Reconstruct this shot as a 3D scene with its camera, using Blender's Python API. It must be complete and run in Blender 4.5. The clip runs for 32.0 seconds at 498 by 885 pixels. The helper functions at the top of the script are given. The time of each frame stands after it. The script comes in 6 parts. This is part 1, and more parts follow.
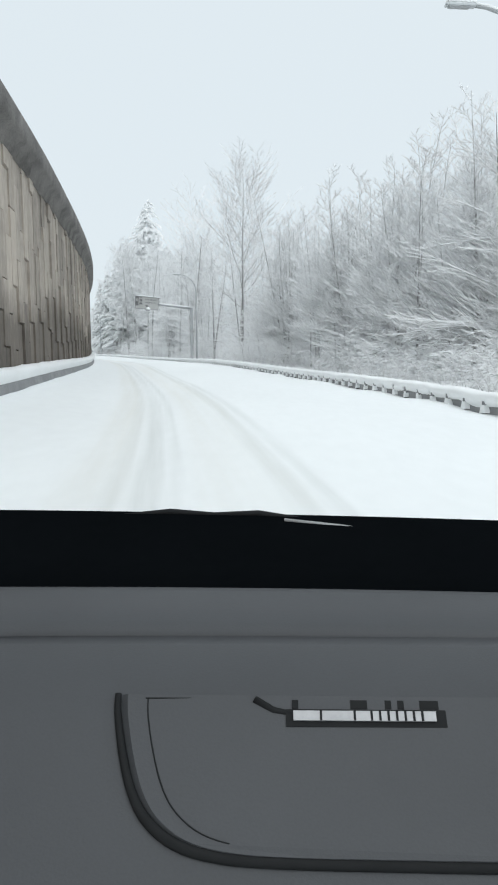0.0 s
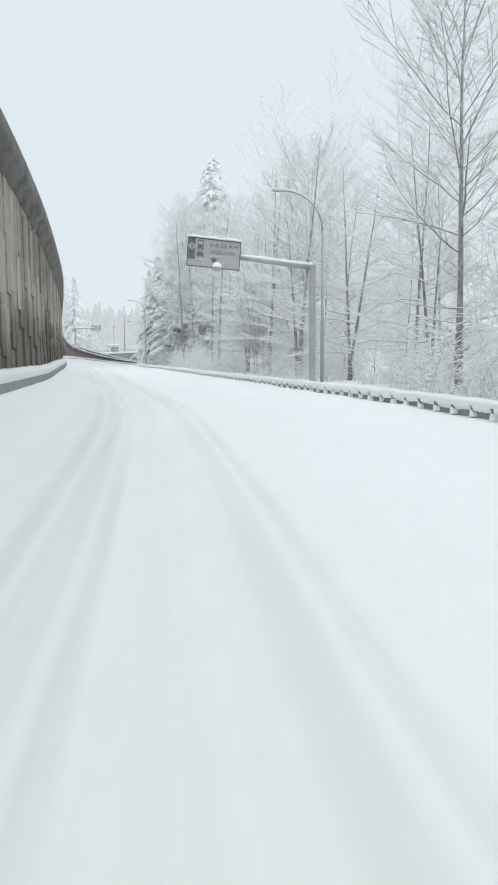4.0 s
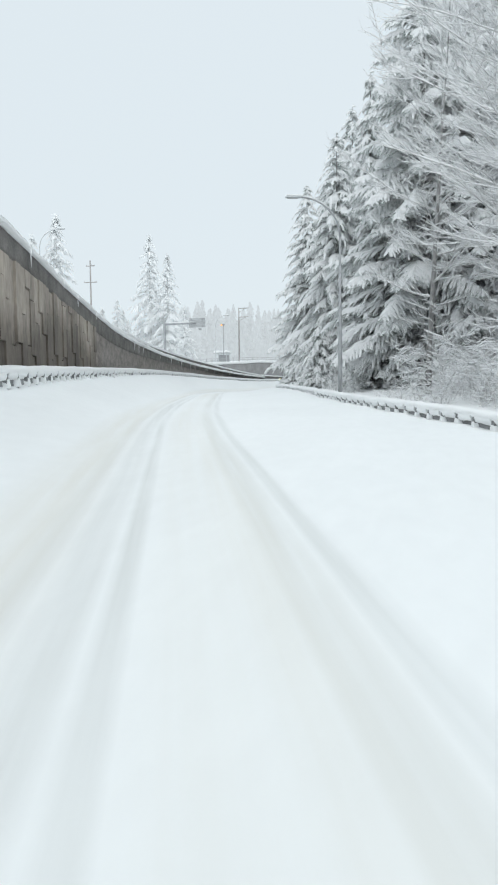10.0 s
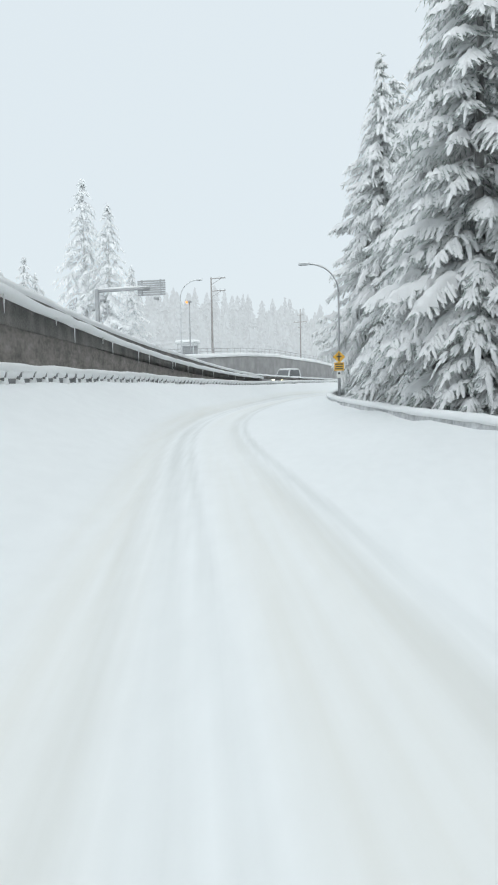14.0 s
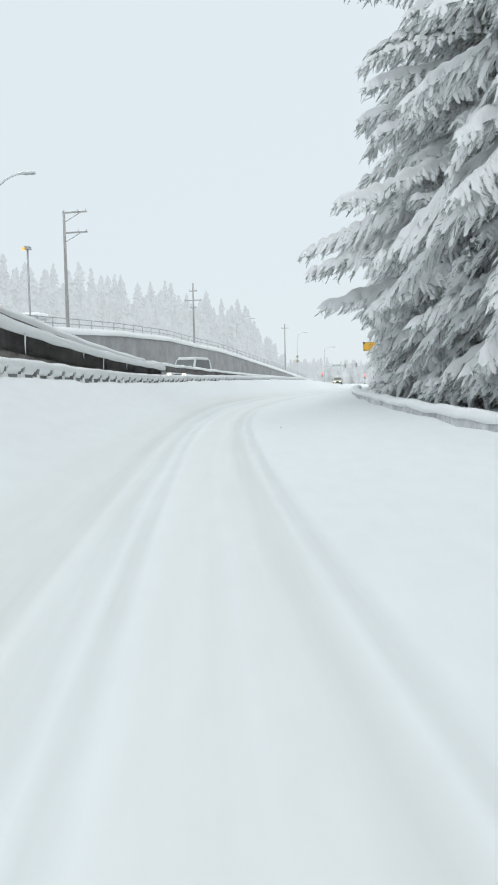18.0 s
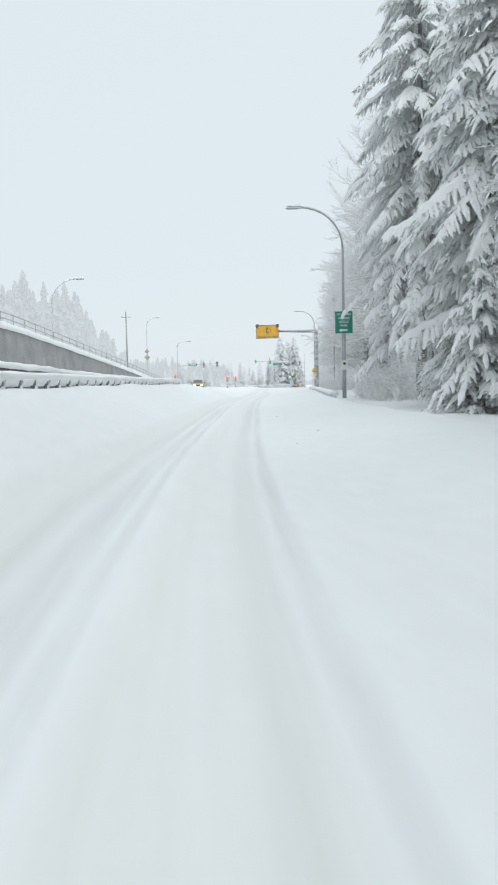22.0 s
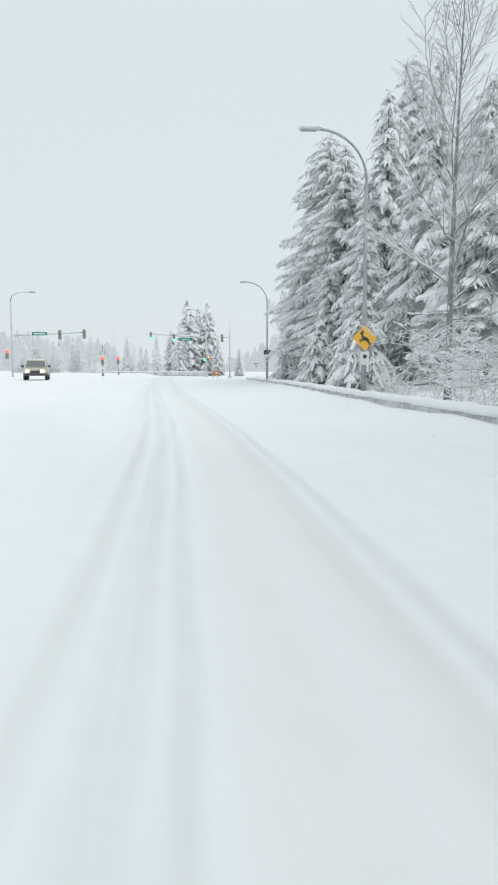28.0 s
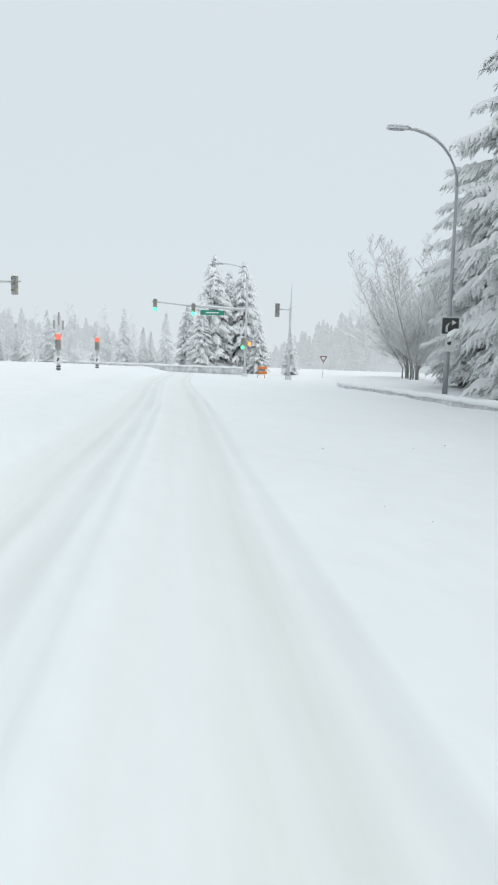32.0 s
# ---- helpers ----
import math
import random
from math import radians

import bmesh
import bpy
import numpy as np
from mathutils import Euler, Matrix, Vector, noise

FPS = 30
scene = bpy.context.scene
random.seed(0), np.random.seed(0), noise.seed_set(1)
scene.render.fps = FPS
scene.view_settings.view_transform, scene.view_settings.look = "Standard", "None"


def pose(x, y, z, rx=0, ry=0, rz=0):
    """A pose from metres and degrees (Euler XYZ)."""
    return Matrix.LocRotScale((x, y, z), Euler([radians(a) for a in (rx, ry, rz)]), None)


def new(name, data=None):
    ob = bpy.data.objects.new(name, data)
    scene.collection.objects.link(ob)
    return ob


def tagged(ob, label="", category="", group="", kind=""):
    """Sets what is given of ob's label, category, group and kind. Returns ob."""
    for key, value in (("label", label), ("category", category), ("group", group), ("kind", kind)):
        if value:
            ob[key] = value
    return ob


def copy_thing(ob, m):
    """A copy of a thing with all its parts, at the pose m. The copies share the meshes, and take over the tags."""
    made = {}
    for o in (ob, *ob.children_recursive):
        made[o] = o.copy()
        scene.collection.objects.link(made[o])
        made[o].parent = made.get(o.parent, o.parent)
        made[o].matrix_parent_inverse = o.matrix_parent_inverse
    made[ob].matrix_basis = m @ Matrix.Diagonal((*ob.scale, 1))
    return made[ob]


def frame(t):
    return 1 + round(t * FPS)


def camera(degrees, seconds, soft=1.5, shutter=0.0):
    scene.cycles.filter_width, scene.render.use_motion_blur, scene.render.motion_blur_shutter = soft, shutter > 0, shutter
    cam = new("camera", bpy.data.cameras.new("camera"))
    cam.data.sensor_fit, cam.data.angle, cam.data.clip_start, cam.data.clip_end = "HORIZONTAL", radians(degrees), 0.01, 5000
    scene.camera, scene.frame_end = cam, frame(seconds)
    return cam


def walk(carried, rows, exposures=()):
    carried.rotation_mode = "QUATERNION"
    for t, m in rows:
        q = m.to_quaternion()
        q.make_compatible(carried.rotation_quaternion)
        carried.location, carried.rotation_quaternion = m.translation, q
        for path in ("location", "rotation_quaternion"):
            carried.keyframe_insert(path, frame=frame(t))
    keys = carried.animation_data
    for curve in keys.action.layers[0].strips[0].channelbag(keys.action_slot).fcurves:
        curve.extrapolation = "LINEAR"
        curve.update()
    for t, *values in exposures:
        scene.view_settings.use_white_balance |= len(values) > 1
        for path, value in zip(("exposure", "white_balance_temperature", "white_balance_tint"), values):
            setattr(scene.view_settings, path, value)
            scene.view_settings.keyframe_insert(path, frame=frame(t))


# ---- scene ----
cam = camera(37.0, 32.0, soft=2.0)
PATH = [
    (0, 0.000, 0.000, 1.300, 84.333, 0.581, -0.000),
    (0.5, -0.610, 5.657, 1.456, 84.364, 0.602, 0.298),
    (1, -1.278, 11.285, 1.612, 84.493, 0.623, 0.884),
    (1.5, -1.997, 16.895, 1.769, 84.526, 0.568, 1.208),
    (2, -2.751, 22.464, 1.927, 84.568, 0.525, 1.640),
    (2.5, -3.542, 27.984, 2.089, 84.710, 0.484, 2.117),
    (3, -4.374, 33.489, 2.254, 84.869, 0.326, 2.453),
    (3.5, -5.260, 38.930, 2.422, 84.921, 0.307, 3.306),
    (4, -6.198, 44.265, 2.592, 84.960, 0.322, 4.655),
    (4.5, -7.250, 49.562, 2.761, 84.954, 0.283, 6.010),
    (5, -8.429, 54.898, 2.927, 84.901, 0.188, 7.143),
    (5.5, -9.741, 60.345, 3.090, 84.780, 0.024, 8.038),
    (6, -11.221, 65.968, 3.248, 84.916, -0.090, 8.918),
    (6.5, -12.833, 71.824, 3.402, 85.050, -0.232, 9.738),
    (7, -14.599, 77.827, 3.554, 85.157, -0.302, 10.506),
    (7.5, -16.451, 83.847, 3.706, 85.373, -0.063, 11.142),
    (8, -18.321, 89.764, 3.859, 85.344, 0.109, 11.712),
    (8.5, -20.187, 95.527, 4.016, 85.431, 0.173, 11.997),
    (9, -22.023, 101.125, 4.176, 85.626, 0.344, 12.228),
    (9.5, -23.777, 106.588, 4.343, 85.776, 0.336, 12.363),
    (10, -25.600, 112.106, 4.514, 85.913, 0.582, 12.379),
    (10.5, -27.394, 117.591, 4.688, 85.985, 0.716, 12.413),
    (11, -29.144, 122.958, 4.859, 86.041, 0.731, 12.297),
    (11.5, -30.839, 128.230, 5.019, 86.049, 0.741, 11.939),
    (12, -32.412, 133.396, 5.163, 86.065, 0.766, 11.509),
    (12.5, -33.904, 138.500, 5.286, 86.061, 0.787, 10.898),
    (13, -35.305, 143.518, 5.384, 86.051, 0.852, 10.276),
    (13.5, -36.548, 148.286, 5.455, 85.966, 1.048, 9.658),
    (14, -37.689, 152.833, 5.500, 85.714, 1.054, 8.886),
    (14.5, -38.751, 157.209, 5.524, 85.614, 1.126, 7.861),
    (15, -39.747, 161.521, 5.528, 85.386, 1.152, 6.815),
    (15.5, -40.656, 165.805, 5.520, 85.280, 1.216, 5.703),
    (16, -41.474, 170.092, 5.506, 85.255, 1.326, 4.499),
    (16.5, -42.200, 174.414, 5.493, 85.301, 1.495, 3.214),
    (17, -42.798, 178.810, 5.488, 85.329, 1.617, 1.867),
    (17.5, -43.275, 183.227, 5.495, 85.373, 1.474, 0.500),
    (18, -43.696, 187.548, 5.512, 85.538, 1.055, -0.864),
    (18.5, -43.979, 191.856, 5.538, 85.647, 0.959, -2.340),
    (19, -44.153, 196.263, 5.569, 85.744, 0.900, -3.700),
    (19.5, -44.218, 200.836, 5.600, 85.740, 1.198, -5.160),
    (20, -44.181, 205.528, 5.634, 85.668, 1.350, -6.593),
    (20.5, -44.018, 210.303, 5.672, 85.582, 1.438, -8.263),
    (21, -43.737, 215.152, 5.717, 85.523, 1.424, -9.971),
    (21.5, -43.260, 219.969, 5.769, 85.486, 1.381, -11.738),
    (22, -42.592, 224.789, 5.825, 85.468, 1.358, -13.359),
    (22.5, -41.750, 229.624, 5.882, 85.407, 1.385, -14.716),
    (23, -40.860, 234.548, 5.934, 85.235, 0.940, -16.011),
    (23.5, -39.858, 239.443, 5.976, 85.101, 0.951, -17.023),
    (24, -38.826, 244.297, 6.007, 85.080, 0.829, -18.123),
    (24.5, -37.715, 249.092, 6.030, 84.882, 0.854, -18.995),
    (25, -36.543, 253.854, 6.049, 84.755, 0.901, -19.757),
    (25.5, -35.327, 258.576, 6.067, 84.628, 0.791, -20.348),
    (26, -34.102, 263.253, 6.084, 84.747, 0.660, -20.664),
    (26.5, -32.856, 267.911, 6.099, 84.738, 0.514, -20.937),
    (27, -31.582, 272.575, 6.109, 84.599, 0.335, -21.257),
    (27.5, -30.275, 277.274, 6.115, 84.273, 0.105, -21.565),
    (28, -28.952, 282.041, 6.113, 84.187, 0.012, -21.635),
    (28.5, -27.590, 286.944, 6.107, 84.167, -0.127, -21.713),
    (29, -26.191, 291.942, 6.097, 84.130, -0.274, -21.687),
    (29.5, -24.768, 297.000, 6.081, 84.040, -0.560, -21.690),
    (30, -23.345, 302.077, 6.060, 83.909, -0.832, -21.525),
    (30.5, -21.926, 307.162, 6.036, 83.817, -1.067, -21.339),
    (31, -20.530, 312.255, 6.009, 83.735, -1.357, -21.162),
    (31.5, -19.151, 317.387, 5.982, 83.764, -1.660, -20.888),
    (32, -17.782, 322.428, 5.955, 83.780, -1.779, -20.583),
]
walk(cam, [(r[0], pose(*r[1:])) for r in PATH], exposures=((0, 0.0), (16, 0.0), (26, -0.05), (32, -0.12)))

# ---- world, sun, exposure ----
world = bpy.data.worlds.new("overcast")
scene.world = world
world.use_nodes = True
wn = world.node_tree
wn.nodes.clear()
sky = wn.nodes.new("ShaderNodeTexSky")
sky.sky_type, sky.sun_disc = 'NISHITA', False
sky.sun_elevation, sky.sun_rotation = radians(56), radians(20)
sky_dim = wn.nodes.new("ShaderNodeMixRGB")
sky_dim.blend_type = 'MULTIPLY'
sky_dim.inputs[0].default_value = 1.0
sky_dim.inputs[2].default_value = (0.10, 0.10, 0.10, 1)
cloud = wn.nodes.new("ShaderNodeMixRGB")
cloud.inputs[0].default_value = 0.95
cloud.inputs[2].default_value = (0.722, 0.800, 0.842, 1)
bg = wn.nodes.new("ShaderNodeBackground")
wout = wn.nodes.new("ShaderNodeOutputWorld")
wn.links.new(sky.outputs[0], sky_dim.inputs[1])
wn.links.new(sky_dim.outputs[0], cloud.inputs[1])
wn.links.new(cloud.outputs[0], bg.inputs[0])
wn.links.new(bg.outputs[0], wout.inputs[0])
bg.inputs[1].default_value = 1.06
sun = new("sun", bpy.data.lights.new("sun", 'SUN'))
sun.data.energy, sun.data.angle, sun.data.color = 1.25, radians(60), (0.97, 1.0, 1.0)
sun.matrix_world = pose(0, 0, 60, 34, 0, 20)

# ---- materials ----


def mat(name, color, rough=0.8, metal=0.0, vary=0.15, scale=6.0, fine=60.0, bump=0.15, other=None, emit=0.0, spec=0.5, island=0.0, stretch=(1, 1, 1), thin=0.0):
    """A surface with variation at two scales, a grain and a bump."""
    m = bpy.data.materials.new(name)
    m.use_nodes = True
    nt = m.node_tree
    p = nt.nodes["Principled BSDF"]
    p.inputs["Roughness"].default_value, p.inputs["Metallic"].default_value = rough, metal
    p.inputs["Specular IOR Level"].default_value = spec
    co = nt.nodes.new("ShaderNodeTexCoord")
    mp = nt.nodes.new("ShaderNodeMapping")
    mp.inputs["Scale"].default_value = stretch
    nt.links.new(co.outputs["Object"], mp.inputs[0])
    big, small = nt.nodes.new("ShaderNodeTexNoise"), nt.nodes.new("ShaderNodeTexNoise")
    big.inputs["Scale"].default_value, small.inputs["Scale"].default_value = scale, fine
    big.inputs["Detail"].default_value, small.inputs["Detail"].default_value = 4, 3
    for n in (big, small):
        nt.links.new(mp.outputs[0], n.inputs["Vector"])
    add = nt.nodes.new("ShaderNodeMath")
    add.operation = 'MULTIPLY_ADD'
    add.inputs[1].default_value = 0.6
    half = nt.nodes.new("ShaderNodeMath")
    half.operation = 'MULTIPLY'
    half.inputs[1].default_value = 0.4
    nt.links.new(small.outputs[0], half.inputs[0])
    nt.links.new(big.outputs[0], add.inputs[0])
    nt.links.new(half.outputs[0], add.inputs[2])
    fac = add.outputs[0]
    if island:
        geo, info = nt.nodes.new("ShaderNodeNewGeometry"), nt.nodes.new("ShaderNodeObjectInfo")
        s1, s2 = nt.nodes.new("ShaderNodeMath"), nt.nodes.new("ShaderNodeMath")
        nt.links.new(geo.outputs["Random Per Island"], s1.inputs[0])
        nt.links.new(info.outputs["Random"], s1.inputs[1])
        s1.operation = 'ADD'
        s2.operation = 'MULTIPLY_ADD'
        s2.inputs[1].default_value = island
        fr = nt.nodes.new("ShaderNodeMath")
        fr.operation = 'FRACT'
        nt.links.new(s1.outputs[0], fr.inputs[0])
        nt.links.new(fr.outputs[0], s2.inputs[0])
        sh = nt.nodes.new("ShaderNodeMath")
        sh.operation = 'SUBTRACT'
        sh.inputs[1].default_value = island / 2
        nt.links.new(fac, sh.inputs[0])
        nt.links.new(sh.outputs[0], s2.inputs[2])
        fac = s2.outputs[0]
    ramp = nt.nodes.new("ShaderNodeValToRGB")
    c = np.array(color)
    o = np.array(other) if other is not None else c * (1 - 2 * vary)
    ramp.color_ramp.elements[0].position, ramp.color_ramp.elements[1].position = 0.3, 0.7
    ramp.color_ramp.elements[0].color = (*np.clip(o, 0, 1), 1)
    ramp.color_ramp.elements[1].color = (*np.clip(c * (1 + vary * 0.3), 0, 1), 1)
    nt.links.new(fac, ramp.inputs[0])
    nt.links.new(ramp.outputs[0], p.inputs["Base Color"])
    if bump:
        b = nt.nodes.new("ShaderNodeBump")
        b.inputs["Strength"].default_value, b.inputs["Distance"].default_value = bump, 0.05
        nt.links.new(fac, b.inputs["Height"])
        nt.links.new(b.outputs[0], p.inputs["Normal"])
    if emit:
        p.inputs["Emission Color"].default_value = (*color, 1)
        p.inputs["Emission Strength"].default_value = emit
    if thin:
        # thin ice-coated sprays let daylight through
        tr, mx = nt.nodes.new("ShaderNodeBsdfTranslucent"), nt.nodes.new("ShaderNodeMixShader")
        mx.inputs[0].default_value = thin
        nt.links.new(ramp.outputs[0], tr.inputs["Color"])
        nt.links.new(p.outputs[0], mx.inputs[1])
        nt.links.new(tr.outputs[0], mx.inputs[2])
        nt.links.new(mx.outputs[0], nt.nodes["Material Output"].inputs["Surface"])
    return m


M = dict(
    snow=mat("snow", (0.911, 0.921, 0.922), 0.75, vary=0.03, scale=0.6, fine=8, bump=0.25),
    road=mat("packed_snow", (0.896, 0.917, 0.921), 0.7, vary=0.03, scale=0.35, fine=5, bump=0.12, stretch=(1, 0.3, 1)),
    panel=mat("weathered_concrete", (0.46, 0.405, 0.35), 0.9, other=(0.19, 0.166, 0.145), scale=0.35, fine=7, bump=0.5, island=0.22, stretch=(1, 1, 0.5)),
    wetwall=mat("wet_streaked_concrete", (0.30, 0.272, 0.25), 0.85, other=(0.075, 0.067, 0.062), scale=2.2, fine=9, bump=1.0, stretch=(0.6, 0.6, 1.3)),
    postgrey=mat("weathered_post", (0.27, 0.275, 0.28), 0.8, other=(0.16, 0.163, 0.166), scale=4, fine=25, bump=0.2),
    # paler copy of the steel: haze over distant poles and lamps as colour
    palesteel=mat("haze_paled_steel", (0.66, 0.68, 0.69), 0.7, other=(0.46, 0.48, 0.49), scale=2, fine=15, bump=0.1),
    # emission here imitates haze over the far woods; nothing in them is lit
    farwood=mat("far_forest_haze_glow", (0.27, 0.287, 0.296), 1.0, other=(0.23, 0.247, 0.255), scale=0.12, fine=0.7, bump=0.0, spec=0.0, emit=1.44),
    coping=mat("dark_concrete", (0.24, 0.228, 0.216), 0.95, other=(0.06, 0.057, 0.054), scale=1.3, fine=22, bump=0.6),
    plastered=mat("snow_spattered_concrete", (0.88, 0.89, 0.90), 0.9, other=(0.46, 0.46, 0.47), scale=1.8, fine=9, bump=0.5),
    # rimed twigs, whitened further so the farther trees seem to fade in haze
    hazetwig=mat("rimed_twig_haze_pale", (0.90, 0.90, 0.895), 0.9, vary=0.06, scale=3, fine=20, bump=0.2, thin=0.4),
    concrete=mat("barrier_concrete", (0.36, 0.36, 0.36), 0.9, other=(0.20, 0.20, 0.20), scale=0.8, fine=12, bump=0.4),
    rail=mat("wet_grey_rail", (0.33, 0.333, 0.338), 0.6, other=(0.18, 0.182, 0.185), scale=1.5, fine=20, bump=0.2),
    steel=mat("galvanised_steel", (0.46, 0.47, 0.48), 0.55, 0.2, other=(0.30, 0.31, 0.32), scale=1.5, fine=30, bump=0.05),
    darksteel=mat("painted_dark_steel", (0.085, 0.09, 0.095), 0.6, 0.2, vary=0.2, scale=2, fine=30, bump=0.05),
    white=mat("grey_white_sign", (0.48, 0.48, 0.47), 0.6, vary=0.12, scale=2, fine=20, bump=0.03),
    black=mat("black_paint", (0.075, 0.077, 0.08), 0.6, vary=0.2, bump=0.03),
    fadedblack=mat("faded_black_film", (0.17, 0.172, 0.175), 0.7, vary=0.25, scale=5, fine=30, bump=0.03),
    yellow=mat("amber_sign", (0.95, 0.53, 0.07), 0.5, vary=0.10, scale=2, fine=20, bump=0.02),
    green=mat("green_sign", (0.025, 0.25, 0.175), 0.5, vary=0.10, scale=2, fine=20, bump=0.02),
    signwhite=mat("white_sign_paint", (0.80, 0.80, 0.78), 0.5, vary=0.05, bump=0.02),
    bark=mat("frosted_bark", (0.46, 0.455, 0.45), 0.95, other=(0.10, 0.096, 0.092), scale=5, fine=16, bump=0.9, stretch=(1, 1, 0.45)),
    twig=mat("frosted_twig", (0.66, 0.655, 0.65), 0.95, vary=0.2, scale=3, fine=20, bump=0.2),
    needle=mat("frosted_conifer_needles", (0.66, 0.70, 0.68), 0.85, other=(0.36, 0.40, 0.375), scale=2, fine=14, bump=0.3, island=0.6, thin=0.35),
    # needles whitened so that distant conifers look veiled by haze
    farneedle=mat("far_needles_haze_pale", (0.93, 0.94, 0.94), 0.9, other=(0.84, 0.86, 0.86), scale=1, fine=9, bump=0.2, island=0.5, thin=0.4),
    treesnow=mat("fresh_tree_snow", (0.96, 0.965, 0.97), 0.8, vary=0.02, scale=2, fine=12, bump=0.2, thin=0.2),
    # timber lightened to carry the haze in front of the far poles
    timber=mat("haze_paled_timber", (0.44, 0.42, 0.41), 0.9, vary=0.2, scale=2, fine=30, bump=0.3, stretch=(1, 1, 0.1)),
    dash=mat("dark_grey_moulded_plastic", (0.070, 0.073, 0.079), 0.55, vary=0.06, scale=6, fine=400, bump=0.06, spec=0.3),
    dashdark=mat("black_glass_edge", (0.004, 0.005, 0.006), 0.9, vary=0.1, bump=0.0, spec=0.0),
    # near-black: shade of the seams and badge as colour, and the wiper's rubber
    groove=mat("seam_shade_and_black_rubber", (0.02, 0.021, 0.022), 0.7, vary=0.1, bump=0.0, spec=0.1),
    chrome=mat("brushed_silver_badge", (0.42, 0.42, 0.43), 0.5, 0.4, vary=0.1, scale=40, fine=200, bump=0.05),
    glass=mat("dark_window_glass", (0.18, 0.19, 0.195), 0.2, vary=0.1, bump=0.0),
    paint=mat("snowy_white_paint", (0.70, 0.71, 0.72), 0.35, vary=0.08, scale=2, fine=12, bump=0.03),
    tan=mat("pale_gold_paint", (0.62, 0.58, 0.47), 0.4, vary=0.15, scale=2, fine=12, bump=0.03),
    tyre=mat("tyre_rubber", (0.03, 0.03, 0.03), 0.9, vary=0.2, bump=0.1),
    orange=mat("orange_white_tape", (0.75, 0.22, 0.05), 0.6, vary=0.1, bump=0.02),
    red_on=mat("lit_red_lens", (1.0, 0.06, 0.04), 0.4, emit=4.0, bump=0),
    green_on=mat("lit_green_lens", (0.07, 0.80, 0.36), 0.4, emit=3.0, bump=0),
    amber_on=mat("lit_amber_lens", (1.0, 0.36, 0.06), 0.4, emit=1.4, bump=0),
    housing=mat("faded_signal_housing", (0.46, 0.41, 0.31), 0.6, vary=0.15, scale=3, fine=20, bump=0.05),
    lamp_on=mat("lit_headlamp", (1.0, 0.9, 0.5), 0.4, emit=5.0, bump=0),
    grey=mat("fixture_grey", (0.42, 0.43, 0.44), 0.5, vary=0.1, bump=0.02),
)



def place_by_world(m):
    # grain that runs on from piece to piece
    nt = m.node_tree
    geo = nt.nodes.new("ShaderNodeNewGeometry")
    for n in nt.nodes:
        if n.bl_idname == "ShaderNodeMapping":
            nt.links.new(geo.outputs["Position"], n.inputs[0])
    return geo


def add_damp(m):
    # dark damp stains that climb from the foot of the wall in ragged tongues; the road rises 2.9 in 100
    nt = m.node_tree
    geo = place_by_world(m)
    p = nt.nodes["Principled BSDF"]
    col = p.inputs["Base Color"].links[0].from_socket
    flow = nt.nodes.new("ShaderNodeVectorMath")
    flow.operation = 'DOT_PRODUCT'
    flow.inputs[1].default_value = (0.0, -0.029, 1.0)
    nt.links.new(geo.outputs["Position"], flow.inputs[0])
    total = None
    for scale, stretch, amount in ((1.0, (0.12, 0.12, 0.03), 3.4), (1.0, (2.2, 2.2, 0.22), 1.3), (1.0, (5.0, 5.0, 5.0), 0.5)):
        mp, nz, mu = nt.nodes.new("ShaderNodeMapping"), nt.nodes.new("ShaderNodeTexNoise"), nt.nodes.new("ShaderNodeMath")
        mp.inputs["Scale"].default_value = stretch
        nz.inputs["Scale"].default_value, nz.inputs["Detail"].default_value = scale, 3
        mu.operation = 'MULTIPLY_ADD'
        mu.inputs[1].default_value = amount
        nt.links.new(geo.outputs["Position"], mp.inputs[0])
        nt.links.new(mp.outputs[0], nz.inputs["Vector"])
        nt.links.new(nz.outputs[0], mu.inputs[0])
        if total is None:
            mu.inputs[2].default_value = 0.0
        else:
            nt.links.new(total, mu.inputs[2])
        total = mu.outputs[0]
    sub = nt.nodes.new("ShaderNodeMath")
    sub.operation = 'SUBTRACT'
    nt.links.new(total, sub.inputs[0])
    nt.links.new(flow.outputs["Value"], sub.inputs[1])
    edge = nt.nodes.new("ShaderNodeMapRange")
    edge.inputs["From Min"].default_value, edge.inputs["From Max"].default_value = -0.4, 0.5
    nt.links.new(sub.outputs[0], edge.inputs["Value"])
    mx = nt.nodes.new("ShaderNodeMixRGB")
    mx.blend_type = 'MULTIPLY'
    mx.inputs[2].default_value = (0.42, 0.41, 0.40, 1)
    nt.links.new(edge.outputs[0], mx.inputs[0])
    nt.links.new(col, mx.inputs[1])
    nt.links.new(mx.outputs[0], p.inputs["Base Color"])


